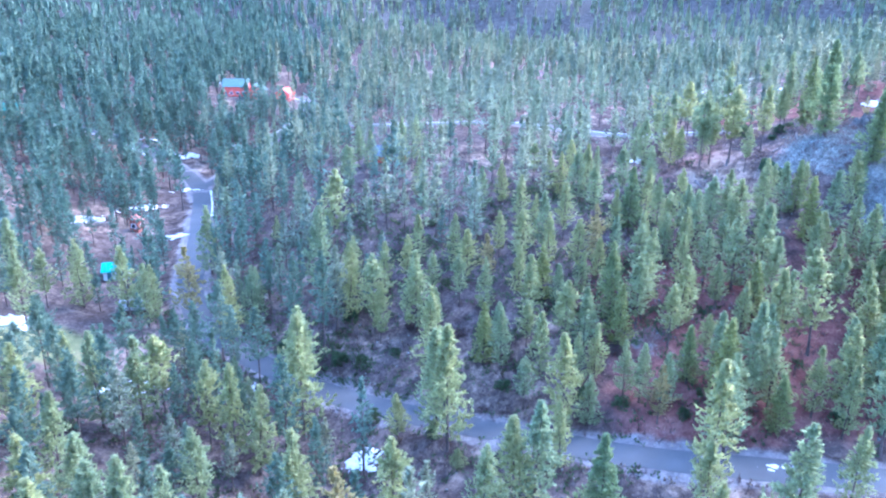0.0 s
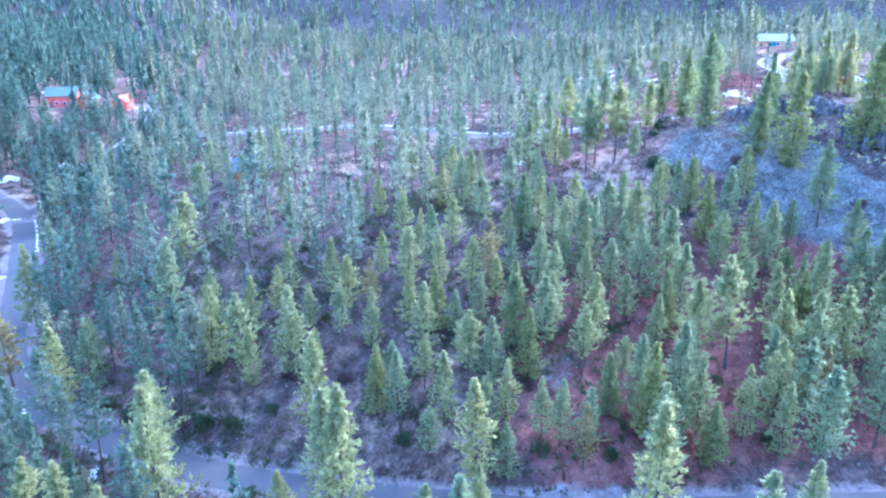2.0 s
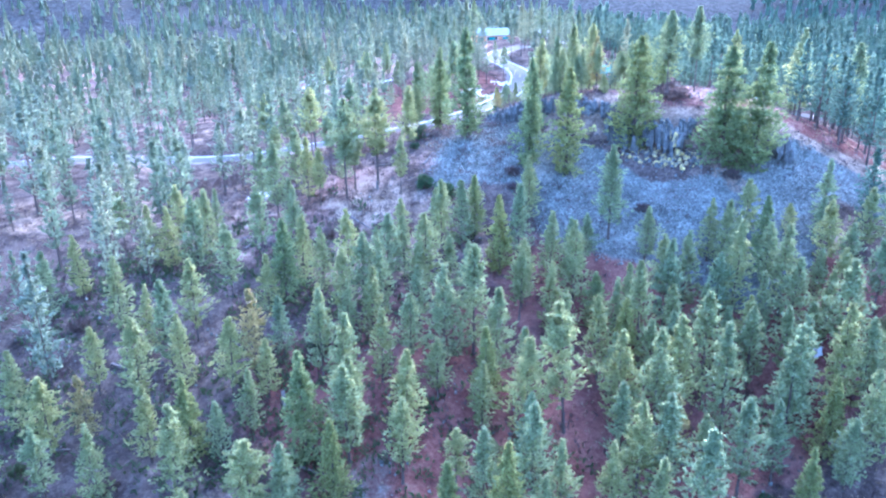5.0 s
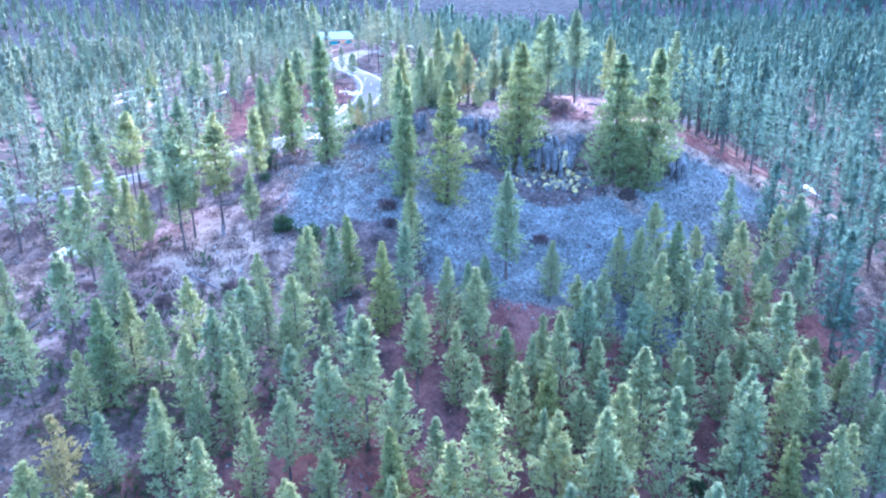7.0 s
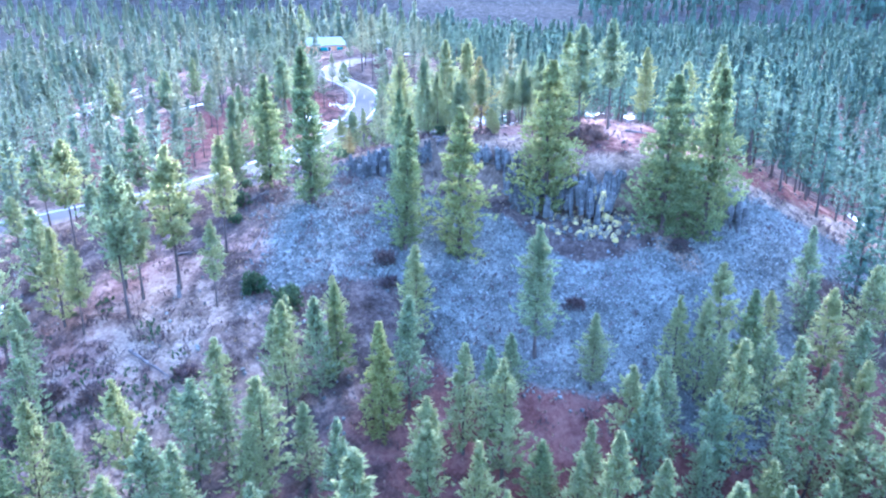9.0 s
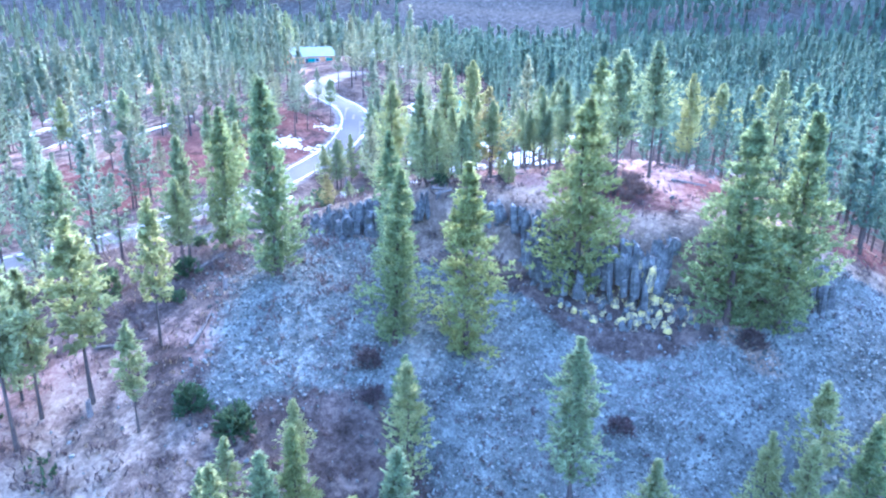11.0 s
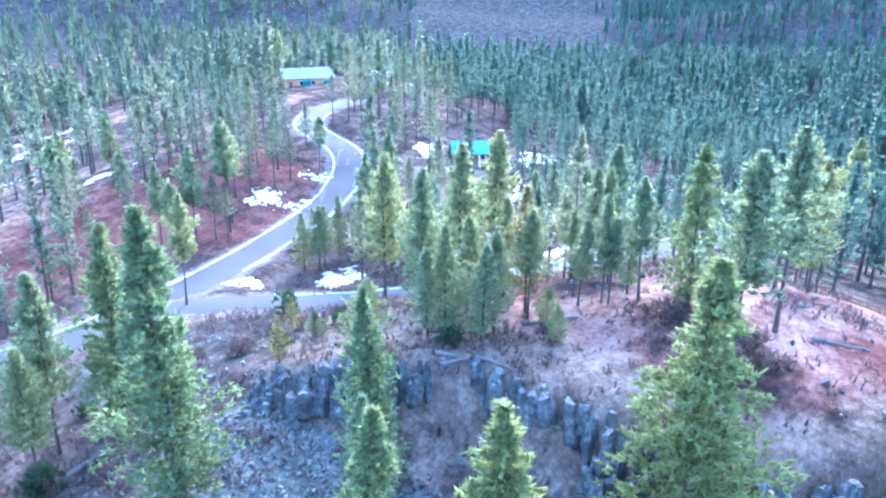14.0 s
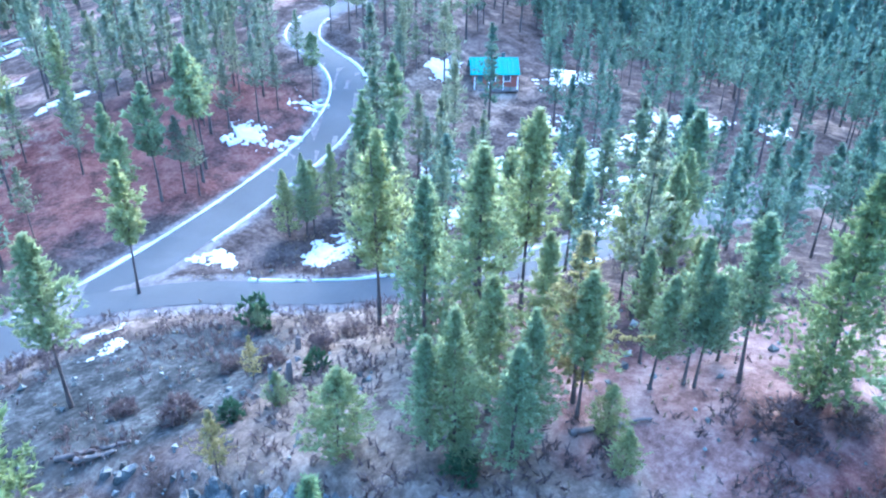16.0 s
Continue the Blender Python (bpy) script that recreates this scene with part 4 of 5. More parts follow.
xy = xy[(np.abs(s + 4) < 3.2) & (a > 0.12) & (a < 0.75)]
stones("boulders", "tumbled dark boulders at the foot of the cliff", xy, 0.15 + 0.45 * rng.uniform(0, 1, len(xy)) ** 2, basalt)
xy = np.stack([rng.uniform(-40, 150, 9000), rng.uniform(70, 200, 9000)], -1)
keep = (np.sin(xy[:, 0] / 9) * np.sin(xy[:, 1] / 11 + 1) > 0.1) & (road_gap(xy[:, 0], xy[:, 1]) > 0.3)
xy = xy[keep]
stones("scattered_stones", "grey stones scattered over the slope", xy, 0.08 + 0.34 * rng.uniform(0, 1, len(xy)) ** 3, talus_stone)


# ---- snow ----
def snow_patch(x, y, rx, ry, turn=0.0, seed=0, ragged=1.35):
    """A thin, ragged sheet of old snow lying on the ground."""
    r = np.random.default_rng(seed + 70)
    gap = max(0.24, min(rx, ry) / 12)
    nx, ny = int(2.6 * rx / gap), int(2.6 * ry / gap)
    u, w = np.meshgrid((np.arange(nx + 1) - nx / 2) * gap, (np.arange(ny + 1) - ny / 2) * gap)
    ph = r.uniform(0, 6, 6)
    wob = np.sin(u / 1.3 + ph[0]) * np.sin(w / 1.1 + ph[1]) + 0.8 * np.sin(u / 0.6 + w / 0.9 + ph[2]) * np.sin(w / 0.5 + ph[3]) + 0.6 * np.sin(u / 2.6 + ph[4]) + 0.7 * np.sin(u / 0.33 + 2 * np.sin(w / 0.7)) * np.sin(w / 0.29 + ph[5] + np.sin(u / 0.5)) + r.normal(0, 0.45, u.shape)
    fill = 0.75 - (u / rx) ** 2 - (w / ry) ** 2 + ragged * 0.75 * wob
    c, d = math.cos(turn), math.sin(turn)
    px, py = x + u * c - w * d, y + u * d + w * c
    pz = height(px.ravel(), py.ravel()).reshape(px.shape) + np.clip(fill * 0.16, -0.25, 0.16)
    i = np.arange((nx + 1) * (ny + 1)).reshape(ny + 1, nx + 1)
    q = np.stack([i[:-1, :-1], i[:-1, 1:], i[1:, 1:], i[1:, :-1]], -1)
    keep = (fill[:-1, :-1] + fill[1:, 1:] + fill[:-1, 1:] + fill[1:, :-1]) > -0.4
    f = q[keep]
    if not len(f):
        return
    me = plain_mesh("snow_patch", np.stack([px, py, pz], -1).reshape(-1, 3), f, [snow_white], True)
    return tagged(new("snow_patch", me), "thin ragged patch of old snow on the ground", "snow", kind="stuff")


def snow_edge(track, share0, share1, side, width=0.5, seed=0):
    """A broken band of ploughed snow along the edge of a road."""
    r = np.random.default_rng(seed + 400)
    n = len(track.p)
    k = np.arange(int(share0 * (n - 1)), int(share1 * (n - 1)))
    fine = np.linspace(k[0], k[-1], len(k) * 4)
    p = np.stack([np.interp(fine, np.arange(n), track.p[:, j]) for j in (0, 1)], -1)
    sd = np.stack([np.interp(fine, np.arange(n), track.side[:, j]) for j in (0, 1)], -1) * side
    z0 = np.interp(fine, np.arange(n), track.z)
    w = width * (0.85 + 0.45 * np.sin(fine * 0.7) * np.sin(fine * 0.23 + seed) + r.normal(0, 0.18, len(fine)))
    w = np.clip(w, 0.05, 2)
    rows = []
    for off, up in ((-0.25, -0.12), (0.0, 0.10), (0.5, 0.17), (1.0, 0.10), (1.25, -0.2)):
        q = p + sd * (track.half + 0.1 + off * w)[:, None]
        rows.append(np.c_[q, z0 + up - 0.03 + r.normal(0, 0.015, len(fine))])
    m = len(fine)
    i = np.arange(m - 1)
    f = np.concatenate([np.stack([i + a * m, i + 1 + a * m, i + 1 + (a + 1) * m, i + (a + 1) * m], -1) for a in range(4)])
    keep = np.tile(w[:-1] > 0.12, 4)
    tagged(new("snow_bank", plain_mesh("snow_bank", np.concatenate(rows), f[keep], [snow_white], True)), "white band of ploughed snow along the road edge", "snow", kind="stuff")


SNOW = [(-53, 110.5, 5.5, 2.6, 0.5), (-48.5, 127, 2.2, 1.0, 0.7), (-33, 111.5, 1.6, 2.2, 0.3), (-11, 91, 2.6, 2.2, 0), (47.5, 78.6, 5.5, 0.9, -0.25), (-83, 226, 5, 2, 0.6), (-88, 203, 7, 2, 0.9), (-96, 186, 8, 1.6, 0.9), (-71, 181, 3.5, 1.4, 0.2), (-93, 257, 4, 2, 0.3), (-75, 269, 4, 2, 0), (-113, 263, 7, 1.5, 0.2), (-108, 366, 16, 1.6, 0), (-83, 128, 4, 2.5, 0)]
SNOW += [(138, 231, 3.4, 2.6, 0.8), (150.5, 232.5, 2.2, 4.0, 0.2), (130.4, 199.6, 5.0, 2.4, 0.5), (118.6, 206, 1.6, 2.6, 0.4), (104.4, 199.0, 3.2, 1.0, 0.2), (101.6, 194.6, 2.2, 0.9, 0.6), (157, 207, 3.5, 3, 0.3), (153, 190.5, 2.8, 4.5, 0.4), (196, 187, 7, 4, 0.3), (187.5, 191, 9, 3.5, 0.2), (172, 193, 9, 4, 0.1), (160, 181, 5, 2.5, 0.3), (146, 174, 3, 1.6, 0.5), (178, 229, 5, 2.5, 0.5), (196, 215, 7, 3, 0)]
SNOW += [(163, 200, 6, 4, 0.4), (170, 184, 5, 2.5, 0.2), (148, 196, 3, 4, 0.6), (140, 188, 3.5, 1.8, 0.4), (176, 204, 5, 3, 0), (205, 178, 6, 2, 0.3)]
SNOW += [(124.8, 263, 7, 1.4, 0.2), (119, 300, 8, 2.5, 0.1), (128, 331, 12, 3, 0.1), (48.5, 177, 1.6, 2.6, 0.3), (142, 226, 3, 2, 0.4), (180, 113, 5, 2, 0.6), (138, 346, 10, 2.5, 0), (70, 81, 1.6, 0.9, 0.2), (98, 93, 1.3, 0.9, 0), (235, 295, 3, 1.5, 0.3), (-238, 425, 22, 7, 0.2), (210, 268, 3, 1.5, 0.8), (-47, 322, 4, 2, 0.3)]
for k, (x, y, rx, ry, turn) in enumerate(SNOW):
    snow_patch(x, y, rx, ry, turn, k)
snow_edge(TRACKS[1], 0.42, 0.97, 1, 0.40, 1)
snow_edge(TRACKS[1], 0.716, 0.97, -1, 0.42, 2)
snow_edge(TRACKS[2], 0.135, 0.75, 1, 0.35, 3)
snow_edge(TRACKS[1], 0.14, 0.40, 1, 0.3, 4)
snow_edge(TRACKS[0], 0.90, 0.99, 1, 0.5, 5)
snow_edge(TRACKS[0], 0.80, 0.85, -1, 0.5, 6)
snow_edge(TRACKS[3], 0.3, 0.9, 1, 0.5, 7)


# ---- houses ----
def painted(name, colour, rough=0.6):
    d = tuple(c * 0.7 for c in colour)
    u = tuple(min(1, c * 1.2) for c in colour)
    return two_scale(name, d, colour, u, 0.5, 7.0, rough, 0.01)


teal_roof = painted("teal_roof", (0.018, 0.20, 0.17), 0.45)
pale_roof = painted("pale_green_roof", (0.19, 0.25, 0.24), 0.85)
blue_roof = painted("blue_roof", (0.03, 0.055, 0.085), 0.5)
white_roof = painted("white_roof", (0.36, 0.37, 0.37), 0.5)
dark_roof = painted("dark_green_roof", (0.06, 0.10, 0.09), 0.5)
red_wall = painted("red_wall", (0.50, 0.09, 0.06))
brown_wall = painted("brown_wall", (0.20, 0.07, 0.05))
orange_wall = painted("orange_wall", (0.62, 0.28, 0.14))
pale_wall = painted("pale_wall", (0.62, 0.62, 0.60))
white_trim = painted("white_trim", (0.75, 0.75, 0.74))
dark_door = painted("dark_door", (0.05, 0.10, 0.11))
glass, _n, _l, _b = material("window_glass", 0.08)
_b.inputs["Base Color"].default_value = (0.03, 0.04, 0.05, 1)
_b.inputs["Specular IOR Level"].default_value = 0.7


def box_bm(x0, y0, z0, x1, y1, z1, bevel=0.0):
    bm = bmesh.new()
    bmesh.ops.create_cube(bm, size=1, matrix=Matrix.LocRotScale(((x0 + x1) / 2, (y0 + y1) / 2, (z0 + z1) / 2), None, (x1 - x0, y1 - y0, z1 - z0)))
    if bevel:
        bmesh.ops.bevel(bm, geom=bm.edges[:], offset=bevel, segments=1, affect="EDGES")
    return bm


def ribbed_slope(half, run):
    """One roof slope of folded metal sheet, with standing ribs, lying flat."""
    bm = bmesh.new()
    line, u = [(-half, 0.0), (-half, 0.14)], -half + 0.4
    while u < half - 0.4:
        line += [(u, 0.14), (u + 0.03, 0.21), (u + 0.09, 0.21), (u + 0.12, 0.14)]
        u += 0.8
    line += [(half, 0.14), (half, 0.0)]
    near = [bm.verts.new((q, 0, z)) for q, z in line]
    away = [bm.verts.new((q, run, z)) for q, z in line]
    for k in range(len(line)):
        m = (k + 1) % len(line)
        bm.faces.new((near[k], away[k], away[m], near[m]))
    bm.faces.new(near)
    bm.faces.new(away[::-1])
    return bm


def gable_house(name, label, x, y, turn, long, deep, wall_h, roof_h, wall_mat, roof_mat, category="house", doors=1, windows=2, porch=False, garage=False):
    """A gabled house: walls, two roof slopes with ribs, chimney, windows and doors."""
    root = tagged(new(name), label, category)
    L, D = long / 2, deep / 2
    foot = min(at_height(x + a * math.cos(turn) - b * math.sin(turn), y + a * math.sin(turn) + b * math.cos(turn)) for a in (-L, L) for b in (-D, D))
    root.matrix_basis = pose(x, y, foot + 0.25, 0, 0, math.degrees(turn))
    bm = bmesh.new()
    sec = [(-D, -1.6), (D, -1.6), (D, wall_h), (0, wall_h + roof_h - 0.05), (-D, wall_h)]
    a = [bm.verts.new((-L, p, q)) for p, q in sec]
    b = [bm.verts.new((L, p, q)) for p, q in sec]
    bm.faces.new(a[::-1])
    bm.faces.new(b)
    for k in range(5):
        bm.faces.new((a[k], a[(k + 1) % 5], b[(k + 1) % 5], b[k]))
    part("wall", bm, wall_mat, root)
    slope = math.atan2(roof_h, D)
    run = D / math.cos(slope) + 0.55
    for sgn in (-1, 1):
        bm = ribbed_slope(L + 0.45, run)
        bm.transform(Matrix.Translation((0, 0, wall_h + roof_h)) @ Matrix.Rotation(-slope, 4, "X"))
        if sgn < 0:
            bm.transform(Matrix.Rotation(math.pi, 4, "Z"))
        part("roof", bm, roof_mat, root)
    part("chimney", box_bm(L * 0.4, D * 0.3, wall_h + roof_h * 0.4, L * 0.4 + 0.6, D * 0.3 + 0.6, wall_h + roof_h + 0.7, 0.03), basalt, root, "dark stone chimney")
    for sgn in (-1, 1):
        for k in range(windows):
            wx = -L + long * (k + 1) / (windows + 1) + 0.8
            w = part("window", box_bm(wx - 0.7, sgn * (D + 0.03) - 0.04, 1.0, wx + 0.7, sgn * (D + 0.03) + 0.04, 2.3, 0.02), white_trim, root, "white window frame")
            part("pane", box_bm(wx - 0.58, sgn * (D + 0.08) - 0.02, 1.12, wx + 0.58, sgn * (D + 0.08) + 0.02, 2.18), glass, w, "dark glass pane")
        for k in range(doors):
            dx = -L + 1.3 + k * 3.4
            part("door", box_bm(dx - 0.5, sgn * (D + 0.04) - 0.04, 0.0, dx + 0.5, sgn * (D + 0.04) + 0.04, 2.05, 0.02), dark_door, root, "dark door")
    for sgn in (-1, 1):
        w = part("window", box_bm(sgn * (L + 0.03) - 0.04, -0.7, 1.0, sgn * (L + 0.03) + 0.04, 0.7, 2.3, 0.02), white_trim, root, "white window frame")
        part("pane", box_bm(sgn * (L + 0.08) - 0.02, -0.58, 1.12, sgn * (L + 0.08) + 0.02, 0.58, 2.18), glass, w, "dark glass pane")
    if garage:
        for gx in (-1.2, 5.2):
            part("garage_door", box_bm(gx - 1.3, -D - 0.12, 0.0, gx + 1.3, -D - 0.02, 2.2, 0.02), teal_roof, root, "wide teal garage door")
    if porch:
        part("porch_deck", box_bm(-L, -D - 2.2, -0.3, L, -D - 0.02, 0.05, 0.03), dead_wood, root, "weathered wooden porch deck")
        for k in range(4):
            px = -L + 0.2 + k * (long - 0.4) / 3
            part("porch_post", box_bm(px - 0.08, -D - 2.1, 0.05, px + 0.08, -D - 1.94, 2.3), white_trim, root)
    return root


gable_house("cabin", "dark red cabin with a bright teal metal roof", 184, 222, radians(-42), 8.0, 6.2, 2.5, 2.0, brown_wall, teal_roof, porch=True)
gable_house("house", "long orange-walled house with a pale green roof", 197, 299, radians(-12), 15, 8, 3.0, 2.4, orange_wall, pale_roof, windows=3, doors=2, garage=True)
gable_house("shed", "white-roofed shed beside the orange house", 217, 289, radians(-30), 5, 4, 2.4, 1.2, pale_wall, white_roof, "shed", windows=1)
gable_house("cabin", "red cabin with a slate-blue roof on the ridge", -15, 200, radians(12), 10.5, 7.0, 2.8, 2.2, red_wall, blue_roof)
gable_house("house", "red house with a dark green roof", -94, 334, radians(5), 11, 8, 4.6, 3.0, red_wall, dark_roof, windows=3)
gable_house("house", "red gabled wing beside the red house", -84, 331, radians(85), 8, 6.5, 3.8, 2.8, red_wall, dark_roof)
gable_house("barn", "small bright red barn beside the farm track", -71, 329, radians(80), 7, 6, 3.2, 2.2, red_wall, red_wall, "barn", windows=1)
gable_house("shed", "pale shed with a teal metal roof in the trees", -75.5, 157, radians(15), 5.5, 4.2, 2.4, 1.3, pale_wall, teal_roof, "shed", windows=1)
gable_house("shed", "small dark red shed below the road", -82.5, 186, radians(80), 2.6, 2.4, 3.2, 1.2, brown_wall, brown_wall, "shed", windows=1, doors=0)
gable_house("house", "orange house with a teal roof among the trees", -159, 262, radians(20), 10, 7, 2.8, 2.2, orange_wall, teal_roof)
gable_house("house", "distant white-roofed house on the wooded hill", -197, 880, radians(10), 34, 18, 7, 5, pale_wall, white_roof, windows=4)


def caravan(x, y, turn):
    root = tagged(new("caravan"), "white caravan parked beside the meadow", "caravan")
    root.matrix_basis = pose(x, y, at_height(x, y) + 0.02, 0, 0, turn)
    part("body", box_bm(-2.9, -1.1, 0.5, 2.9, 1.1, 2.6, 0.25), white_roof, root)
    part("window", box_bm(-1.2, -1.13, 1.4, 0.8, -1.07, 2.0), glass, root, "dark window")
    part("drawbar", box_bm(2.8, -0.1, 0.45, 4.0, 0.1, 0.6), basalt, root, "dark steel drawbar")
    for sy in (-1.0, 1.0):
        bm = bmesh.new()
        bmesh.ops.create_cone(bm, cap_ends=True, segments=14, radius1=0.33, radius2=0.33, depth=0.22, matrix=Matrix.Translation((0.2, sy, 0.33)) @ Matrix.Rotation(math.pi / 2, 4, "X"))
        part("wheel", bm, basalt, root)


caravan(-65, 140.5, 8)


# ---- fallen logs, stumps, shrubs ----
def fallen_log(x0, y0, x1, y1, thick=0.2, stubs=6, seed=0):
    r = np.random.default_rng(seed + 50)
    p0, p1 = Vector((x0, y0, at_height(x0, y0) + thick * 0.75)), Vector((x1, y1, at_height(x1, y1) + thick * 0.55))
    along = p1 - p0
    root = tagged(new("fallen_log"), "grey weathered fallen log with broken branch stubs", "log")
    root.matrix_basis = Matrix.Translation(p0)
    turn = along.to_track_quat("Z", "Y").to_matrix().to_4x4()
    n, sides = 7, 8
    bm = bmesh.new()
    rings = []
    for i in range(n):
        u = i / (n - 1)
        rad = thick * (1 - 0.6 * u) * r.uniform(0.9, 1.1)
        off = Vector((r.normal(0, 0.05), r.normal(0, 0.03), along.length * u))
        rings.append([bm.verts.new(turn @ (off + Vector((rad * math.cos(k * 6.283 / sides), rad * math.sin(k * 6.283 / sides), r.normal(0, 0.03))))) for k in range(sides)])
    for i in range(n - 1):
        for k in range(sides):
            bm.faces.new((rings[i][k], rings[i][(k + 1) % sides], rings[i + 1][(k + 1) % sides], rings[i + 1][k]))
    bm.faces.new(rings[0][::-1])
    bm.faces.new(rings[-1])
    part("trunk", bm, dead_wood, root)
    for k in range(stubs):
        u = 0.25 + 0.7 * (k + r.uniform()) / stubs
        bm = bmesh.new()
        bmesh.ops.create_cone(bm, cap_ends=True, segments=5, radius1=thick * 0.25, radius2=0.02, depth=r.uniform(0.5, 1.1), matrix=turn @ Matrix.Translation((0, 0, along.length * u)) @ Matrix.Rotation(r.uniform(0, 6.28), 4, "Z") @ Matrix.Rotation(1.1, 4, "X") @ Matrix.Translation((0, 0, 0.35)))
        part("branch_stub", bm, dead_wood, root)


LOGS = [(36, 159, 43, 160.5), (38, 156, 43.5, 157.5), (55.8, 154, 56.8, 147.5), (129, 137.4, 136.5, 132.3), (81.5, 170.5, 86, 171), (97.5, 165, 99, 162.5), (104.2, 146.6, 105.6, 141.5), (124, 134.5, 126, 131), (92.5, 179, 96.5, 176.2), (74, 158, 78, 161), (68, 166, 72, 163), (28, 112, 31, 108), (2, 133, 7, 130), (-2, 147, 2, 143), (14, 140, 17, 136), (40, 101, 44, 99.5), (30, 98.5, 33, 96), (111, 152, 115, 149.5), (106, 157.5, 108, 153), (66, 92, 70, 90)]
LOGS += [(102.7, 152.9, 104.4, 151.2), (104.4, 151.2, 105.2, 147.9), (103.0, 153.8, 103.7, 152.1), (95.8, 164.3, 96.3, 161.1), (93.3, 177.4, 95.4, 175.9)]
for k, q in enumerate(LOGS):
    fallen_log(*q, thick=0.16 + 0.02 * (k % 5), seed=k)


def make_stump(x, y, tall, seed):
    r = np.random.default_rng(seed)
    bm = bmesh.new()
    bmesh.ops.create_cone(bm, cap_ends=True, segments=9, radius1=0.32, radius2=0.2, depth=tall + 0.5, matrix=Matrix.Translation((0, 0, tall / 2 - 0.25)))
    for v in bm.verts:
        v.co += Vector((r.normal(0, 0.04), r.normal(0, 0.04), r.normal(0, 0.12) if v.co.z > 0.2 else 0))
    ob = part("tree_stump", bm, dead_wood)
    ob.matrix_basis = pose(x, y, at_height(x, y), r.normal(0, 5), r.normal(0, 5), 0)
    tagged(ob, "broken dark dead tree stump", "stump")


for k, (x, y, tall) in enumerate([(81, 163.2, 1.3), (104, 170, 3.0), (106, 171.5, 2.2), (111, 178, 1.2), (64, 158, 1.5), (30, 121, 1.8)]):
    make_stump(x, y, tall, 500 + k)


def shrub_arrays(seed, spread, tall, tufts, per, length, width):
    r = np.random.default_rng(seed)
    a, u = r.uniform(0, 6.28, tufts), r.uniform(0, 1, tufts)
    rad = spread * np.sqrt(r.uniform(0.1, 1, tufts)) * np.sqrt(1 - 0.7 * u * u) * (1 + 0.25 * np.sin(3 * a + seed))
    c = np.stack([rad * np.cos(a), rad * np.sin(a), tall * (0.1 + 0.85 * u)], -1)
    d = np.stack([np.cos(a) * 0.6, np.sin(a) * 0.6, 0.5 + u * 0.5], -1)
    return blades(r, c, d, per, length, width)


def stems_bm(seed, spread, tall):
    r = np.random.default_rng(seed)
    bm = bmesh.new()
    for k in range(7):
        bmesh.ops.create_cone(bm, cap_ends=False, segments=4, radius1=0.05, radius2=0.012, depth=tall, matrix=Matrix.Rotation(r.uniform(0, 6.28), 4, "Z") @ Matrix.Rotation(r.uniform(0.1, 0.7), 4, "X") @ Matrix.Translation((0, 0, tall / 2 - 0.1)))
    return bm


def make_shrub(seed, name, label, mat, spread, tall, tufts, per, length, width):
    root = tagged(new(name), label, "shrub")
    f = new("foliage", plain_mesh("foliage", *shrub_arrays(seed, spread, tall, tufts, per, length, width), [mat]))
    f.parent = root
    part("stems", stems_bm(seed, spread, tall * 0.8), dead_wood, root)
    return root


GREEN_SHRUB = [make_shrub(600 + i, "green_shrub", "low bushy evergreen shrub on the slope", shrub_leaves, 1.3, 1.7 + 0.3 * i, 130, 4, 0.5, 0.13) for i in range(3)]
BROWN_SHRUB = [make_shrub(620 + i, "bare_shrub", "leafless purple-grey thicket of twigs", bare_twigs, 1.3, 1.4, 130, 4, 0.7, 0.05) for i in range(3)]
SHRUBS = [(-18, 116), (-10.3, 98.3), (-1.3, 92.7), (10.3, 100.9), (35.1, 89.2), (27, 92.3), (22.2, 95.8), (-7.7, 114.2), (-13.7, 113.3), (-33.9, 126.9), (-42, 136.2), (-29.6, 122.2), (-49.8, 144.6), (-64.4, 110.6), (-45.9, 115.7), (70.3, 151.4), (71.4, 147), (112.5, 187.2), (108.9, 172.4), (101.5, 171.4), (105, 154.1), (-13.1, 139.4), (-1.6, 152), (1.3, 130.3), (4.6, 138.6), (56.3, 87.3), (62, 86.1), (70.6, 81.8), (80.4, 90.6), (-16.9, 125.9), (77, 166), (80.5, 170.5), (69.9, 152), (71.8, 147.3), (86.5, 178), (73.6, 175)]
THICKETS = [(54.1, 176.6), (51, 173), (108, 177.3), (106, 180), (111, 175), (118.8, 143.8), (121.7, 141.6), (82, 141), (84, 144), (58, 146), (61, 144), (50, 150), (47, 153), (96, 124), (112, 119), (-5, 120), (3, 116), (9, 122), (-20, 138), (-8, 145), (12, 150), (22, 142), (40, 112), (28, 104), (100, 176), (98, 181), (115, 176), (116, 138), (115.2, 135.6), (117.6, 135.2), (119.4, 137.4), (114.0, 138.2), (24, 116), (33, 114)]
for protos, spots, group in ((GREEN_SHRUB, SHRUBS, "green shrubs"), (BROWN_SHRUB, THICKETS, "bare shrubs")):
    for k, (x, y) in enumerate(spots):
        s = rng.uniform(0.7, 1.35)
        tagged(copy_thing(protos[k % 3], Matrix.LocRotScale((x, y, at_height(x, y)), Euler((0, 0, rng.uniform(0, 6.28))), (s, s, s * rng.uniform(0.8, 1.1)))), group=group)
    for proto in protos:
        for o in (proto, *proto.children):
            bpy.data.objects.remove(o)


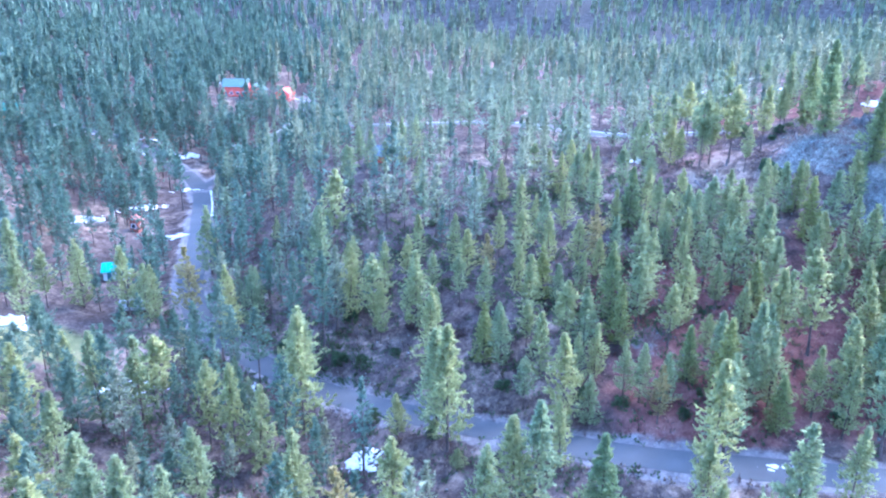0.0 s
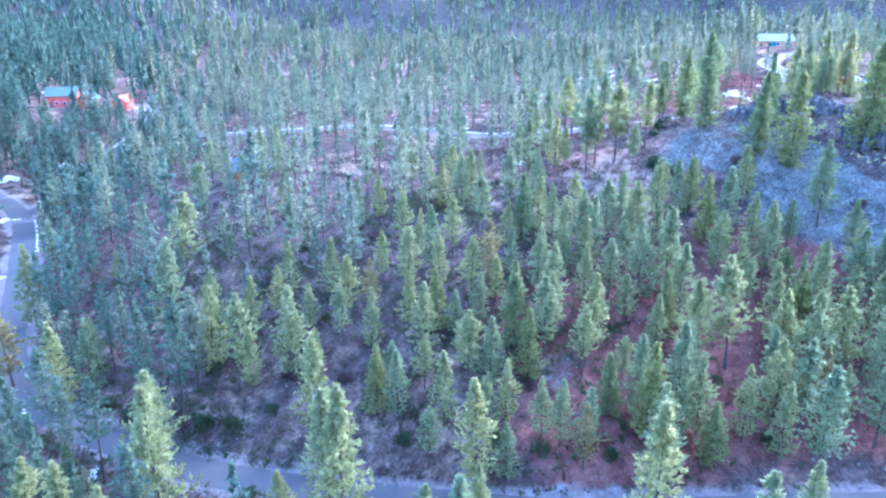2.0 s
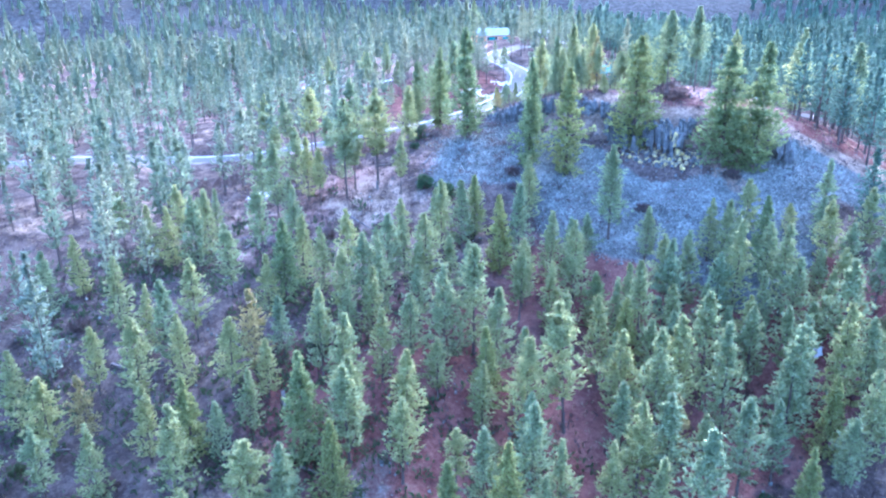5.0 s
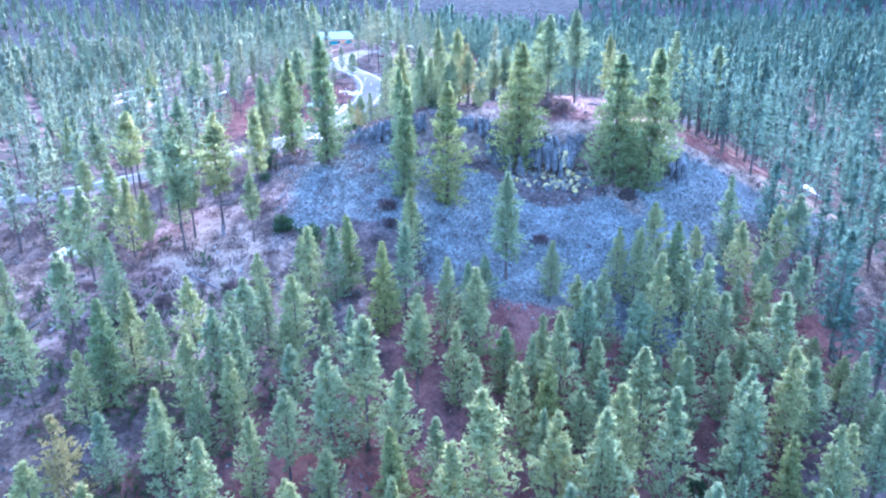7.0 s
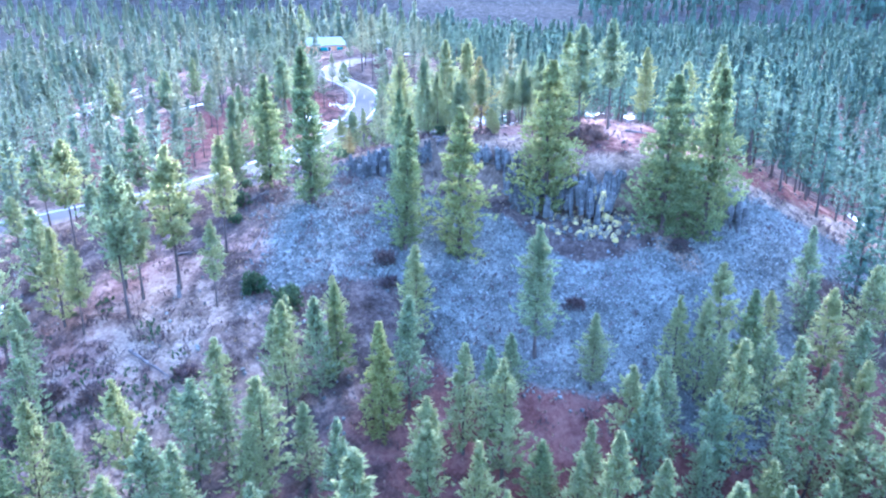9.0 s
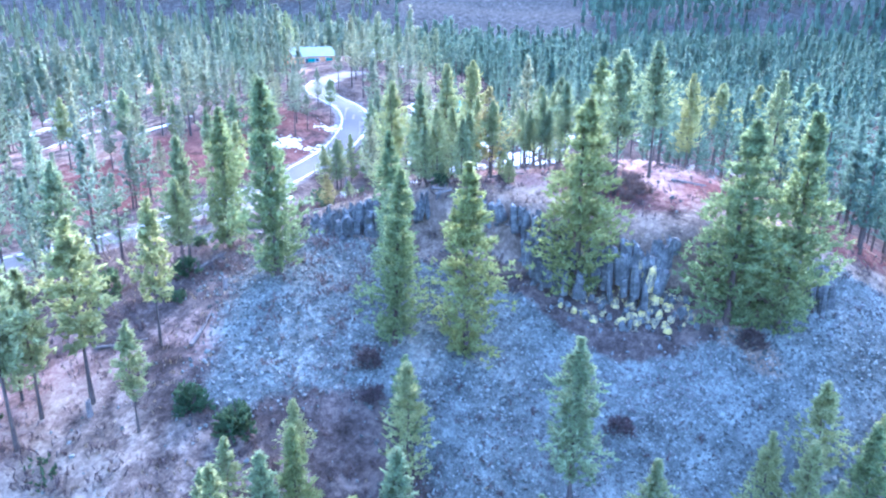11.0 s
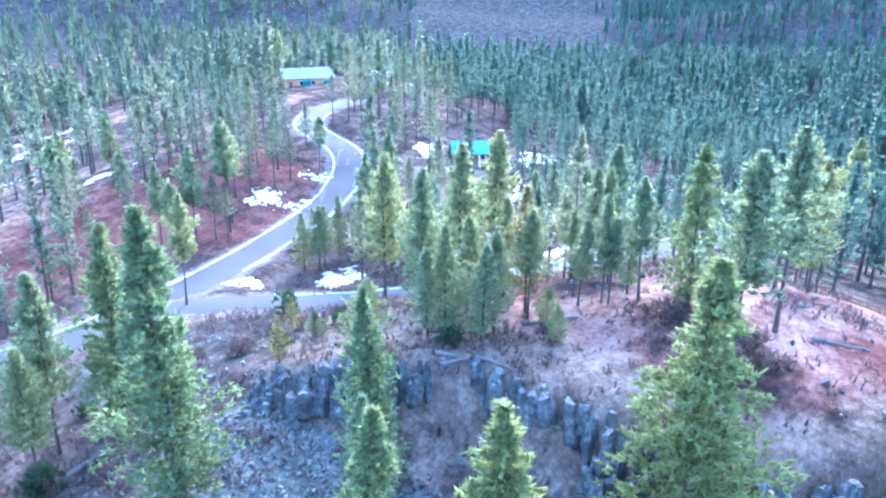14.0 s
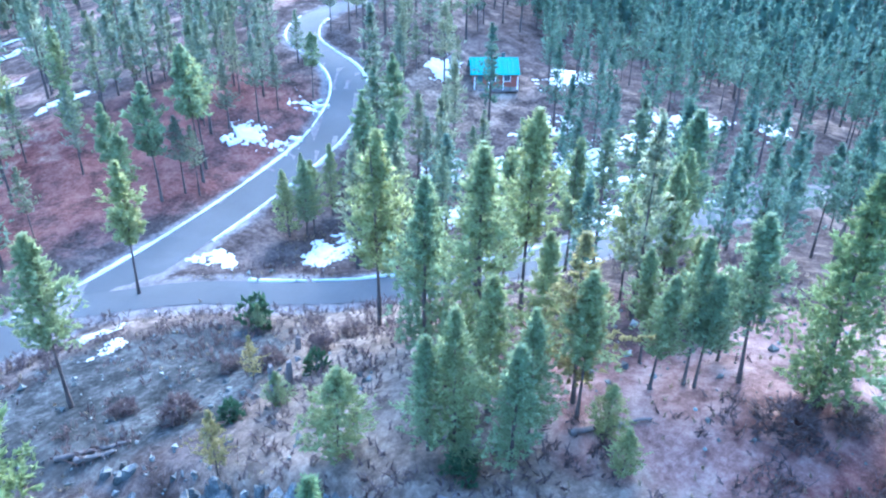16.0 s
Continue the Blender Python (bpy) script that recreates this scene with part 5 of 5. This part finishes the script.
def ground_cover(name, label, count, xr, yr, want, mat, tufts, per, length, width, spread):
    """Countless small tufts over the ground, joined."""
    r = np.random.default_rng(77 + count)
    x, y = r.uniform(*xr, count), r.uniform(*yr, count)
    k = (r.uniform(0, 1, count) < want(x, y)) & (road_gap(x, y) > 0.4)
    x, y = x[k], y[k]
    z = height(x, y)
    n = len(x)
    c = np.repeat(np.stack([x, y, z + 0.05], -1), tufts, 0)
    off = r.normal(0, spread, (n * tufts, 3))
    off[:, 2] = np.abs(off[:, 2]) * 0.6
    v, f = blades(r, c + off, np.tile((0, 0, 1.0), (n * tufts, 1)) + off * 0.5, per, length, width)
    return tagged(new(name, plain_mesh(name, v, f, [mat])), label, "undergrowth", kind="stuff")


def patchy(x, y):
    return np.clip(0.5 + 0.6 * np.sin(x / 8 + 1) * np.sin(y / 7) + 0.4 * np.sin(x / 3.1) * np.sin(y / 3.7), 0.02, 1) * (1 - np.clip(talus(x, y) * 1.4, 0, 0.97)) * (1 - 0.85 * np.exp(-((line_distance(RIDGE, x, y)[0] / 5) ** 2))) * (1 - 0.85 * np.exp(-(((x - 100) / 14) ** 2 + ((y - 184) / 12) ** 2) ** 2))


ground_cover("dead_grass", "clumps of pale dead grass over the slopes", 16000, (-50, 150), (70, 205), patchy, dead_grass, 1, 5, 0.5, 0.05, 0.2)
ground_cover("brushwood", "low purple-grey brush over the slopes", 7000, (-50, 150), (75, 205), lambda x, y: patchy(y, x), bare_twigs, 4, 4, 0.8, 0.05, 0.4)
ground_cover("undergrowth", "low green undergrowth near the road", 6000, (-60, 60), (78, 165), lambda x, y: 0.55 * patchy(x + 9, y), shrub_leaves, 6, 4, 0.55, 0.12, 0.45)
ground_cover("scrub", "knee-high olive and brown scrub over the open slope", 3200, (-45, 45), (104, 172), lambda x, y: 0.7 * patchy(x + 3, y + 5), shrub_leaves, 7, 4, 0.6, 0.09, 0.55)
ground_cover("brushwood", "grey brush below the knoll", 2200, (40, 125), (142, 204), lambda x, y: 0.7 * patchy(y, x + 4), bare_twigs, 8, 4, 0.8, 0.045, 0.55)
